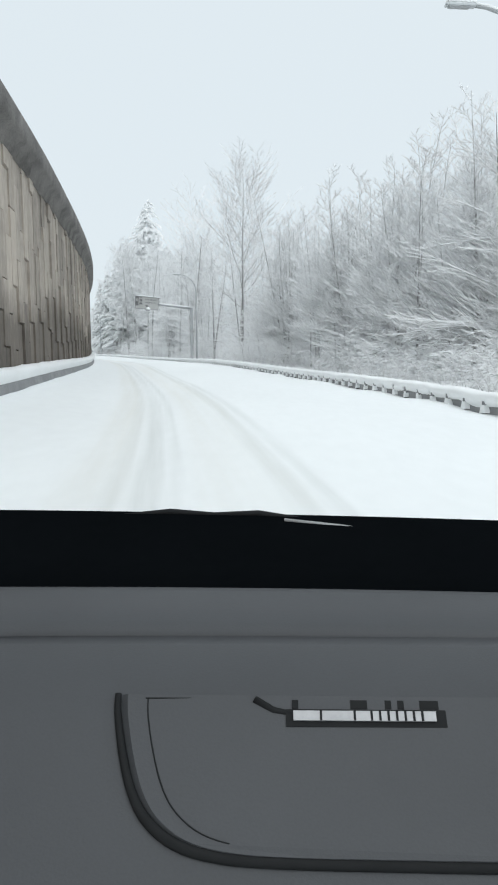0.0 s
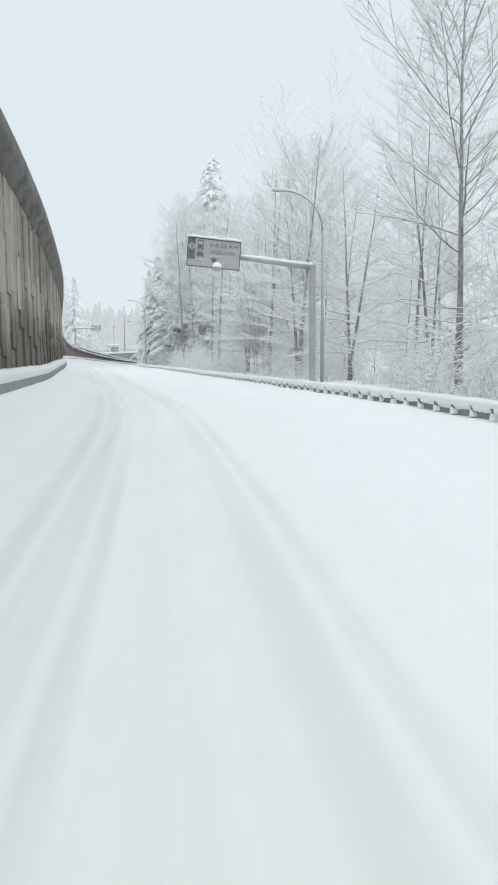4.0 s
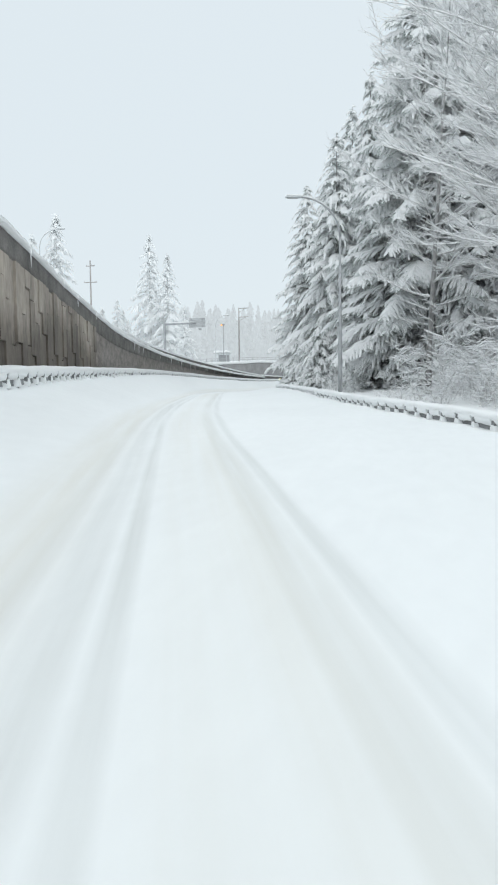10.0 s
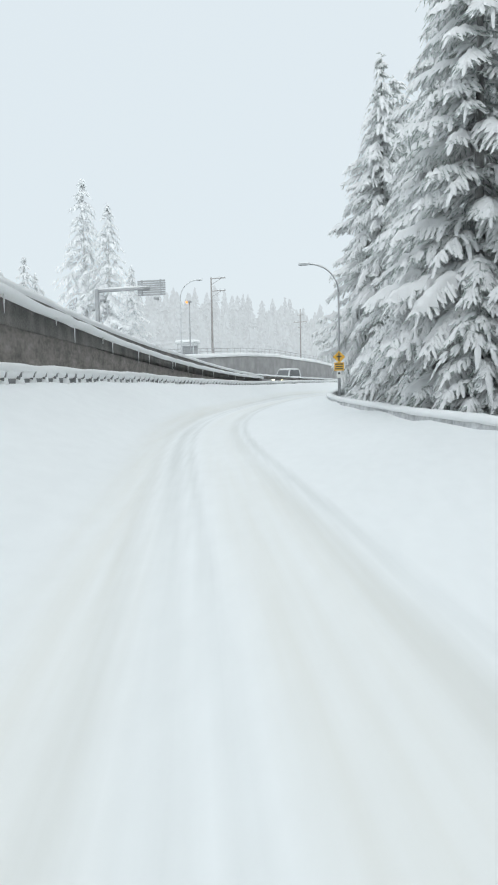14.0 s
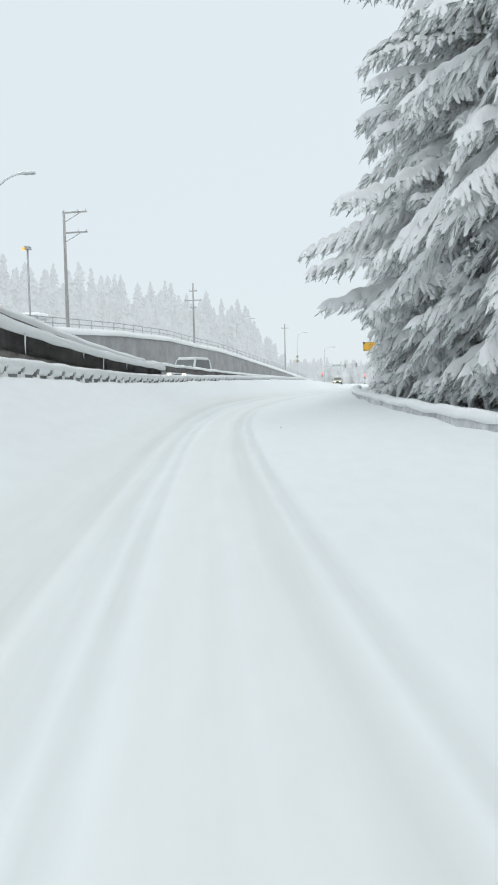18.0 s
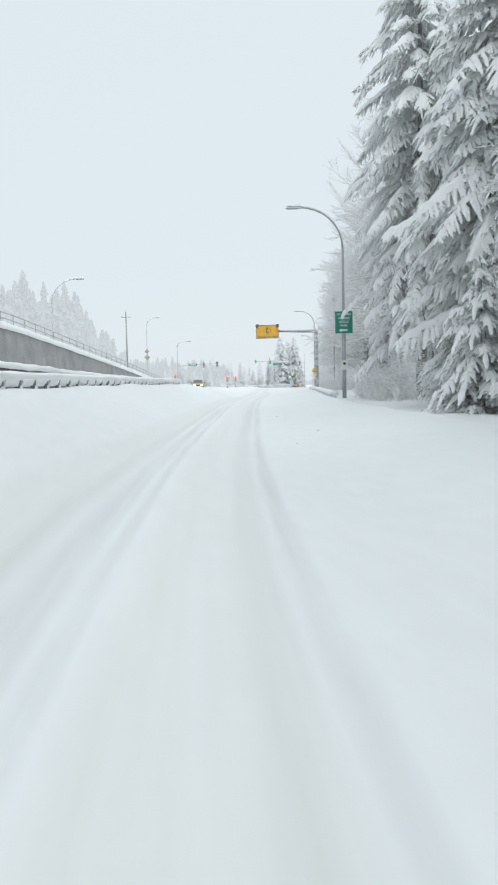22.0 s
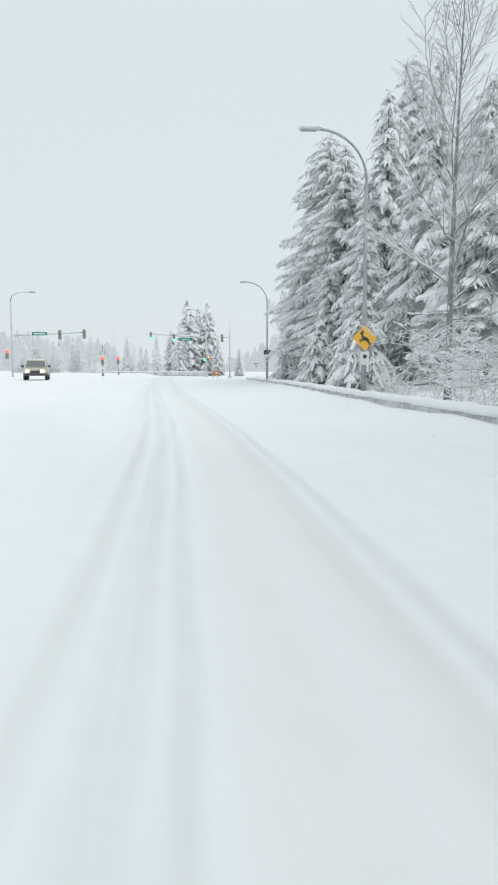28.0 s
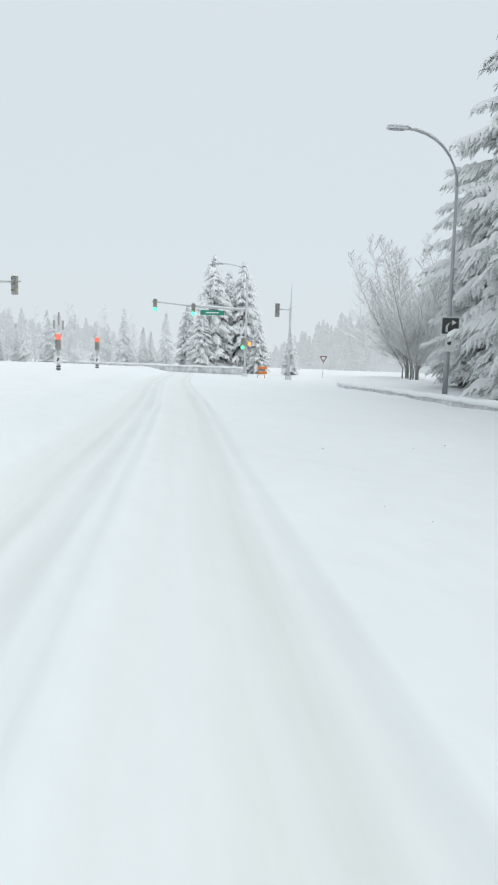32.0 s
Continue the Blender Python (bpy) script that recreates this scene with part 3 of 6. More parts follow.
guardrail("guardrail", -30, RAIL_END, lambda s: wall_off(s) + 0.36 - 0.13 * smooth(110, 80, s), left_cap, -1, "low grey guardrail with close posts, heaped with snow", 126)
guardrail("guardrail", -10, 152.4, right_off, right_cap, 1, "low grey guardrail with close posts along the woods", -10)


def parapet(s0, s1, off, cap, name="roadside_barrier", label="low concrete barrier with patchy snow and a snow cap", side=1, height=0.62, face="plastered"):
    root = base(name, Matrix.Identity(4), label, "barrier", "concrete barriers")
    st = span(s0, s1, 2.0)
    n = max(1, int((s1 - s0) / 3.0))
    for i in range(n):
        a, b = s0 + (s1 - s0) * i / n + 0.02, s0 + (s1 - s0) * (i + 1) / n - 0.02
        sweep("block", [a, (a + b) / 2, b], lambda s: ((off(s) - 0.06 * side, cap(s) - height), (off(s), cap(s) - 0.14), (off(s) + 0.2 * side, cap(s) - 0.14), (off(s) + 0.26 * side, cap(s) - height)), M[face], root)
    sweep("snow_cap", span(s0, s1, 0.5), lambda s: ((off(s) - 0.06 * side, cap(s) - 0.15), (off(s) - 0.05 * side, cap(s) - 0.03), (off(s) + 0.1 * side, cap(s) + 0.02), (off(s) + 0.3 * side, cap(s) - 0.03), (off(s) + 0.32 * side, cap(s) - 0.16)), M["snow"], root, "rounded snow cap", uneven=0.04, seed=7)
    return root


parapet(152.8, 240, right_off, right_cap)
parapet(264, 345, right_off, right_cap)
parapet(348, 372, right_off, right_cap)

# ---- street lamps ----


def street_lamp(s, post_off, tip_off, top=9.05, foot=0.2, label="tall curved grey street lamp with snow on its arm", name="street_lamp", metal="steel"):
    m = Matrix.Translation(at(s, post_off, foot)) @ pose(0, 0, 0, 0, 0, heading(s))
    root = base(name, m, label, "street lamp", "street lamps")
    reach, side = abs(post_off - tip_off) - 0.55, (-1 if tip_off < post_off else 1)
    H = top - foot
    r = min(reach, 2.2)
    lo = [(0, 0, 0), (0, 0, H - r * 0.95)]
    arc = [(side * (reach * (1 - math.cos(a))), 0, H - r * 0.95 + r * 0.95 * math.sin(a)) for a in [i * math.pi / 2 / 8 for i in range(1, 9)]]
    tube("pole", lo[:1] + [(0, 0, H * 0.35), (0, 0, H * 0.36)] + lo[1:], [0.095, 0.088, 0.07, 0.052], M[metal], root)
    tube("arm", [lo[1]] + arc[:7] + [(side * reach * 0.97, 0, H)], [0.05] * 2 + [0.040] * 7, M[metal], root)
    bm = boxed(side * (reach - 0.1), -0.10, H - 0.04, side * (reach + 0.62), 0.10, H + 0.035, bevel=0.03)
    head = part("lamp_head", bm, M["palesteel"], root)
    bm = boxed(side * (reach + 0.05), -0.08, H - 0.062, side * (reach + 0.55), 0.08, H - 0.042, bevel=0.008)
    part("lens", bm, M["grey"], head, "frosted lamp lens")
    bm = boxed(side * (reach - 0.1), -0.10, H + 0.037, side * (reach + 0.6), 0.10, H + 0.11, bevel=0.03)
    part("snow_cap", bm, M["snow"], root, "strip of snow on the head")
    tube("arm_snow", [(p[0], p[1], p[2] + 0.05) for p in arc[2:8]], [0.02, 0.04, 0.055, 0.06, 0.06, 0.055], M["snow"], root, "snow on the arm", 6, 0.6)
    part("base_plate", boxed(-0.2, -0.2, -0.1, 0.2, 0.2, 0.03, bevel=0.01), M[metal], root)
    return root


LAMPS = ((17.2, 9.25, 6.75, 9.05), (79.7, 9.5, 7.1, 9.05), (149.4, 7.0, 4.6, 9.05), (204.1, 4.95, 2.6, 8.5), (265.3, 5.2, 2.7, 9.05), (313.5, 6.35, 4.2, 8.85), (355.4, 8.85, 6.5, 8.8))
for s, po, to, top in LAMPS:
    street_lamp(s, po, to, top, foot=ground_height(s, po) - 0.05)

# ---- trees ----


class Mesh:
    def __init__(self):
        self.v, self.f = [], []

    def add(self, vs, fs):
        n = len(self.v)
        self.v.extend(vs)
        self.f.extend([tuple(i + n for i in f) for f in fs])


STYLES = dict(
    # stems, girth, first limb, limbs a stem, limb length, rise at the foot of the crown, rise at its top, curl, stem lean
    tall=(1, 0.0078, 0.24, 32, 0.215, 0.10, 1.0, 0.045, 0.04),
    egg=(1, 0.0074, 0.30, 34, 0.26, 0.50, 1.7, 0.05, 0.02),
    bouquet=(7, 0.0048, 0.16, 20, 0.24, 0.20, 1.0, 0.02, 0.13),
    thin=(1, 0.0056, 0.26, 24, 0.14, 0.15, 0.8, 0.03, 0.06),
    spread=(2, 0.0085, 0.14, 16, 0.32, 0.10, 0.8, 0.0, 0.22),
    arch=(2, 0.0066, 0.22, 30, 0.27, 0.30, 0.9, -0.06, 0.09),
    upright=(3, 0.0050, 0.10, 26, 0.21, 0.25, 1.0, 0.05, 0.12),
    fan=(3, 0.0060, 0.10, 27, 0.28, 0.25, 1.0, 0.04, 0.15),
    dome=(10, 0.0046, 0.12, 26, 0.22, 0.45, 1.2, 0.05, 0.58),
    vase=(1, 0.0078, 0.22, 26, 0.33, 1.0, 2.2, 0.05, 0.02),
    thicket=(5, 0.0040, 0.04, 8, 0.26, 0.2, 0.9, 0.0, 0.26),
)


def bare_tree(seed, height, style, wood, twigs, snow, coarse=False):
    """Trunk, limbs and snow of a leafless tree. coarse: one that stays deep in the wood."""
    rnd = random.Random(seed)
    trunk, limbs, frost = Mesh(), Mesh(), Mesh()
    stems, girth, first, count, reach, rise0, rise1, curl, leaning = STYLES[style]
    UP = Vector((0, 0, 1))

    def white(pts, r, deep):
        # snow lying along the upper side of a limb, broken here and there
        vs, fs = [], []
        for i, p in enumerate(pts):
            d = pts[min(i + 1, len(pts) - 1)] - pts[max(i - 1, 0)]
            side = Vector((d.y, -d.x, 0))
            flat = side.length / max(d.length, 1e-5)
            side = (side if side.length > 1e-4 else Vector((1, 0, 0))).normalized() * (r[i] * 0.95 + 0.006)
            lift = deep * (0.35 + 0.65 * rnd.random()) * (0.25 + 0.75 * flat)
            vs += [p - side + UP * (r[i] * 0.35), p + UP * (r[i] + lift), p + side + UP * (r[i] * 0.35)]
        for i in range(len(pts) - 1):
            a = i * 3
            fs += [(a, a + 1, a + 4, a + 3), (a + 1, a + 2, a + 5, a + 4)]
        frost.add(vs, fs)

    def twig(start, d, length, r0):
        # a fine twig in two pieces with a line of snow on it
        kink = start + d * length * 0.5 + Vector((rnd.uniform(-.06, .06), rnd.uniform(-.06, .06), rnd.uniform(-.05, .07))) * length
        e = start + d * length + UP * rnd.uniform(-.05, .18) * length
        w = max(r0, 0.007)
        n = d.cross(UP)
        n = (n if n.length > 1e-3 else Vector((1, 0, 0))).normalized() * w * 0.7
        h = UP * w
        limbs.add([start - h, start + h, kink - h * 0.7, kink + h * 0.7, e], [(0, 2, 3, 1), (2, 4, 3)])
        up = UP * (0.012 + 0.016 * rnd.random())
        frost.add([start + h - n, start + h + up, start + h + n, kink + h * 0.7 - n, kink + h * 0.7 + up, kink + h * 0.7 + n, e + up * 0.4], [(0, 1, 4, 3), (1, 2, 5, 4), (3, 4, 6), (4, 5, 6)])

    def limb(start, way, length, r0, level):
        d = way.normalized()
        n = (7 if not coarse else 4) if level == 1 else (3 if not coarse else 2)
        pts, p = [start], start.copy()
        bend = curl + rnd.uniform(-.05, .05)
        sway = Vector((rnd.uniform(-.06, .06), rnd.uniform(-.06, .06), 0))
        for i in range(n):
            d = (d + Vector((rnd.uniform(-.10, .10), rnd.uniform(-.10, .10), rnd.uniform(-.08, .08) + bend)) + sway).normalized()
            p = p + d * (length / n)
            pts.append(p.copy())
        rr = [max(r0 * (1 - 0.85 * i / n), 0.008) for i in range(n + 1)]
        tv, tf = tube_data(pts, rr, 4 if level == 1 else 3)
        limbs.add(tv, tf[:-2])
        white(pts, rr, 0.060 if level == 1 else 0.036)
        kids = max(5, int(length / ((0.28 if level == 1 else 0.14) * (1.5 if coarse else 1))))
        kids = min(kids, ((20 if style == 'vase' else 13) if level == 1 else 7) if not coarse else (8 if level == 1 else 5))
        for i in range(kids):
            x = 0.12 + 0.88 * (i + rnd.random()) / kids
            u = x * n
            k = min(int(u), n - 1)
            q = pts[k].lerp(pts[k + 1], u - k)
            dd = (pts[k + 1] - pts[k]).normalized()
            flat = dd.cross(UP)
            flat = (flat if flat.length > 0.15 else Vector((rnd.uniform(-1, 1), rnd.uniform(-1, 1), 0.01))).normalized()
            side = (flat * (1 if i % 2 else -1) + Vector((rnd.uniform(-.5, .5), rnd.uniform(-.5, .5), rnd.uniform(-.25, .6)))).normalized()
            wy = (dd + side * rnd.uniform(0.65, 1.05)).normalized()
            if level == 1:
                limb(q, wy, length * (0.50 - 0.30 * x) * rnd.uniform(0.6, 1.2) + 0.15, max(rr[k] * 0.45, 0.009), 2)
            else:
                twig(q, wy, length * (0.50 - 0.25 * x) * rnd.uniform(0.6, 1.25) + 0.10, r0 * 0.4)

    for j in range(stems):
        lean = Vector((rnd.uniform(-1, 1) * leaning, rnd.uniform(-1, 1) * leaning, 1))
        n = 10
        h = height * (1 if j == 0 else rnd.uniform(0.6, 0.95))
        r0 = height * girth
        pts, p, d = [Vector((0, 0, -0.4))], Vector((rnd.uniform(-.25, .25), rnd.uniform(-.25, .25), 0)) * (stems > 1), lean.normalized()
        for i in range(n):
            wob = 0.010 if style == 'vase' else 0.032
            d = (d + Vector((rnd.uniform(-wob, wob), rnd.uniform(-wob, wob), 0.05 if stems == 1 else 0.03))).normalized()
            p = p + d * (h / n)
            pts.append(p.copy())
        pts[0] = Vector((pts[1].x, pts[1].y, -0.4))
        rr = [r0 * (1.25 if i == 0 else 1 - 0.90 * i / n) for i in range(n + 1)]
        trunk.add(*tube_data(pts, rr, 8 if not coarse else 5))
        # snow stuck to one side of the bark
        for i in range(1, n - 1):
            for b in range(2):
                if rnd.random() < 0.55:
                    u0 = rnd.uniform(0, 0.7)
                    a, e = pts[i].lerp(pts[i + 1], u0), pts[i].lerp(pts[i + 1], u0 + rnd.uniform(.08, .28))
                    w = Vector((rnd.uniform(-0.95, -0.3), -0.7, 0)).normalized() * rr[i] * 0.8
                    frost.add(*tube_data([a + w, (a + e) / 2 + w * 1.08, e + w], [0.008, rr[i] * rnd.uniform(.2, .42), 0.008], 4))
        for i in range(count):
            v = (i + rnd.random()) / count
            u = first + (0.99 - first) * v
            k = min(int(u * n), n - 1)
            q = pts[k].lerp(pts[k + 1], u * n - k)
            a = i * 2.4 + rnd.uniform(-.5, .5)
            up = (rise0 + (rise1 - rise0) * v) * rnd.uniform(0.7, 1.25)
            shape = 0.55 + 0.75 * math.sin(math.pi * (0.15 + 0.72 * v)) if style in ('tall', 'egg') else 1.15 - 0.80 * v
            limb(q, Vector((math.cos(a), math.sin(a), up)), height * reach * shape * rnd.uniform(0.65, 1.15), max(rr[k] * 0.42, 0.014), 1)
        if stems == 1:
            for i in range(12):
                # dead lower twigs
                u = rnd.uniform(0.06, first)
                k = min(int(u * n), n - 1)
                a = rnd.uniform(0, 6.28)
                limb(pts[k].lerp(pts[k + 1], u * n - k), Vector((math.cos(a), math.sin(a), rnd.uniform(-.1, .3))), height * rnd.uniform(0.05, 0.12), max(rr[k] * 0.2, 0.01), 2)
    root = new("bare_tree")
    link("trunk", trunk.v, trunk.f, wood, root, smooth_faces=True)
    tagged(link("crown", limbs.v, limbs.f, twigs, root), kind="stuff")
    tagged(link("branch_snow", frost.v, frost.f, snow, root, "fresh snow along the limbs"), kind="stuff")
    return root


def conifer(seed, height, radius, needles, snow, wood, dense=1.0, droop=0.5, load=0.75, low=0.03, taper=0.7, bulk=1.0, far=False, slim=1.0, blankets=0.16, skirt=0.24):
    """Trunk, whorls of drooping boughs with branchlets and hanging needles, and snow lying on them in blankets. bulk: spacing of the branchlets; far: a sparse one; slim: width of the boughs; blankets: share of boughs under heavy snow; skirt: below this share of the height the boughs grow shorter."""
    rnd = random.Random(seed)
    leaf, white = Mesh(), Mesh()
    root = new("conifer")
    UP = Vector((0, 0, 1))
    tube("trunk", [(0, 0, -0.4), (0, 0, height * 0.3), (0, 0, height * 0.7), (0, 0, height)], [height * 0.012, height * 0.009, height * 0.005, 0.012], wood, root, sides=7)

    def lump(p, w, flat, ln, wd, ht):
        # a small cushion of snow
        a, b = p + w * ln * rnd.uniform(0.2, 0.4), p + w * ln * rnd.uniform(0.6, 0.82)
        k = rnd.uniform(0.6, 1.0)
        low_ = UP * wd * 0.55
        white.add([p + UP * ht * 0.2, a - flat * wd - low_, a + UP * ht, a + flat * wd - low_, b - flat * wd * k - low_, b + UP * ht * k, b + flat * wd * k - low_, p + w * ln - low_ * 0.8], [(0, 1, 2), (0, 2, 3), (1, 4, 5, 2), (2, 5, 6, 3), (4, 7, 5), (5, 7, 6)])

    def branchlet(p, way, ln, covered):
        # a drooping side shoot: short needle sprays hanging along it, and cushions of snow on its upper side
        w = way.normalized()
        flat = w.cross(UP)
        flat = (flat if flat.length > 1e-3 else Vector((1, 0, 0))).normalized()
        sag = rnd.uniform(0.35, 0.85) * ln
        mid = p + w * ln * 0.55 - UP * sag * 0.3
        tip = p + w * ln - UP * sag
        along = lambda u: p.lerp(mid, u / 0.55) if u < 0.55 else mid.lerp(tip, (u - 0.55) / 0.45)
        wd = (0.05 + 0.03 * min(ln, 0.8)) * bulk * rnd.uniform(0.8, 1.2)
        thin_ = flat * 0.012 * bulk
        vs, fs = [p - thin_, p + thin_, mid + thin_, mid - thin_, tip], [(0, 1, 2, 3), (3, 2, 4)]
        n = max(4, int(ln / (0.075 * bulk))) if not far else 4
        for c in range(n):
            u = 0.12 + 0.88 * (c + rnd.random()) / n
            q = along(u)
            sg = 1 if c % 2 else -1
            out_ = flat * sg * rnd.uniform(0.35, 1.0) + w * rnd.uniform(0.3, 1.0) - UP * rnd.uniform(0.15, 1.1)
            ls = rnd.uniform(0.10, 0.21) * bulk * (1 if not far else 1.5)
            ee = q + out_.normalized() * ls
            wv = w * 0.022 * bulk + UP * 0.010
            k = len(vs)
            vs += [q - wv, q + wv, ee + wv * 0.5 + flat * sg * 0.01, ee - wv * 0.4]
            fs.append((k, k + 1, k + 2, k + 3))
        leaf.add(vs, fs)
        if covered:
            # a sleeve of snow with a ragged hem, leaving the hanging needles below it
            k0 = rnd.uniform(0.0, 0.12)
            vs, fs = [], []
            for c, u in enumerate((k0, 0.33, 0.66, 1.0)):
                q = along(u) + UP * 0.015
                wl, wr = (wd * rnd.uniform(0.75, 1.45) * (0.5 if c in (0, 3) else 1.0) for _ in (0, 1))
                ht = rnd.uniform(0.035, 0.085) * min(bulk, 1.5) * (0.5 if c == 3 else 1.0)
                vs += [q - flat * wl - UP * wl * 0.75, q + UP * ht, q + flat * wr - UP * wr * 0.75]
            for c in range(3):
                k = 3 * c
                fs += [(k, k + 1, k + 4, k + 3), (k + 1, k + 2, k + 5, k + 4)]
            vs.append(tip + w * 0.03 - UP * 0.03)
            fs += [(9, 10, 12), (10, 11, 12)]
            white.add(vs, fs)

    levels = int(height / (0.62 if far else 0.44) * dense)
    for i in range(levels):
        u0 = low + (1 - low) * (i + rnd.random() * 0.6) / levels
        n = (6 if u0 < 0.55 else 5 if u0 < 0.85 else 4) if not far else 5
        for j in range(n):
            u = min(u0 + rnd.uniform(-.5, .5) / levels, 0.985)
            z = height * u
            shape = (1 - u) ** taper if u > 0.12 else 0.88 ** taper
            shape *= 0.62 + 0.38 * smooth(0.0, skirt, u)
            a = i * 1.9 + j * 6.283 / n + rnd.uniform(-.4, .4)
            L = max(radius * shape * rnd.uniform(0.62, 1.08), 0.25)
            out = Vector((math.cos(a), math.sin(a), 0))
            dr = droop * rnd.uniform(0.55, 1.35)
            dr = min(dr, max(0.0, (z - 0.4) / (L * 0.62)))
            m = 7 if not far else 4
            swing = Vector((-out.y, out.x, 0)) * L * rnd.uniform(-.12, .12)
            pts = [Vector((0, 0, z)) + out * (L * k / m) + swing * (k / m) ** 2 + UP * (L * (0.22 * (k / m) * (1 - k / m) - dr * 0.55 * (k / m) ** 1.7 + 0.06 * (k / m) ** 5)) for k in range(m + 1)]
            heavy = rnd.random() < load * blankets and L > 0.9 and not far
            across = Vector((-out.y, out.x, 0))
            planform = lambda x: slim * (0.20 * L * min(1.0, x * 3.2) * (1 - x) ** 0.75 + 0.15 + 0.09 * min(L, 2) * (1 - x))
            step = (0.17 if not far else 0.26) * bulk
            kids = max(4, int(L / step))
            rim = [across * (0.028 * (1 - 0.8 * k / m)) for k in range(m + 1)]
            leaf.add([q_ + sg * r_ for q_, r_ in zip(pts, rim) for sg in (-1, 1)], [(2 * k, 2 * k + 1, 2 * k + 3, 2 * k + 2) for k in range(m)])
            for k in range(kids):
                x = 0.08 + 0.90 * (k + rnd.random() * 0.7) / kids
                if x < 0.3 and L > 2.5 and rnd.random() < 0.5:
                    continue
                q = x * m
                e = min(int(q), m - 1)
                p = pts[e].lerp(pts[e + 1], q - e)
                d = (pts[e + 1] - pts[e]).normalized()
                for sg in (-1, 1):
                    way = d * rnd.uniform(0.55, 0.95) + across * sg * rnd.uniform(0.7, 1.0) + UP * rnd.uniform(-.12, .12)
                    branchlet(p, way, planform(x) * rnd.uniform(0.7, 1.2), rnd.random() < load)
            branchlet(pts[-2], pts[-1] - pts[-2], 0.42 * min(1, L) + 0.1, rnd.random() < load)
            if not heavy and not far:
                # cushions of snow along the bough
                c, x = 0, rnd.uniform(0.1, 0.25)
                while x < 0.95:
                    ln = rnd.uniform(0.18, 0.42) * (0.6 + 0.2 * min(L, 3)) * min(bulk, 1.3)
                    q = x * m
                    e = min(int(q), m - 1)
                    p, d_ = pts[e].lerp(pts[e + 1], q - e), (pts[e + 1] - pts[e]).normalized()
                    if rnd.random() < load:
                        lump(p + across * rnd.uniform(-.05, .05) + UP * 0.02, (d_ + across * rnd.uniform(-.3, .3)).normalized(), across, ln, rnd.uniform(0.07, 0.13) * (0.6 + 0.2 * min(L, 3)), rnd.uniform(0.05, 0.11) * (0.6 + 0.2 * min(L, 3)))
                    x += ln * rnd.uniform(0.7, 1.2) / L
            if heavy:
                # a heavy blanket with a ragged hem over the bough's outer half
                k0, ns = rnd.uniform(0.25, 0.5), max(4, int(L / 0.26))
                vs, fs = [], []
                for k in range(ns + 1):
                    x = k0 + (0.97 - k0) * k / ns
                    q = x * m
                    e = min(int(q), m - 1)
                    p = pts[e].lerp(pts[e + 1], q - e)
                    full = planform(x)
                    end = 0.55 if k in (0, ns) else 1.0
                    swell = rnd.uniform(0.5, 1.4)
                    wl, wr = (min(full, 0.40) * rnd.uniform(0.35, 1.0) * end * (1.0 if (k + s_) % 2 else 0.55) for s_ in (0, 1))
                    th = (0.06 + 0.03 * min(L, 3)) * swell * end
                    fwd = out * (rnd.uniform(0.1, 0.5) * (wl + wr) / 2)
                    vs += [p - across * wl + fwd - UP * (wl * 0.62), p - across * wl * 0.55 + fwd * 0.5 + UP * (th * 0.75 - wl * 0.14), p + UP * (th + 0.02), p + across * wr * 0.55 + fwd * 0.5 + UP * (th * 0.75 - wr * 0.14), p + across * wr + fwd - UP * (wr * 0.62)]
                for k in range(ns):
                    for c in range(4):
                        fs.append((5 * k + c, 5 * k + c + 1, 5 * k + c + 6, 5 * k + c + 5))
                b = 5 * ns
                vs.append(pts[-1] + out * 0.04 - UP * 0.02)
                fs += [(b + c, b + c + 1, b + 5) for c in range(4)]
                white.add(vs, fs)
    for k in range(7):
        # the leader's short shoots
        branchlet(Vector((0, 0, height - 0.16 * k)), Vector((math.cos(k * 2.4), math.sin(k * 2.4), 0.7)), 0.22 + 0.03 * k, rnd.random() < load)
    tagged(link("crown", leaf.v, leaf.f, needles, root), kind="stuff")
    tagged(link("crown_snow", white.v, white.f, snow, root, "snow lying on the boughs", True), kind="stuff")
    return root


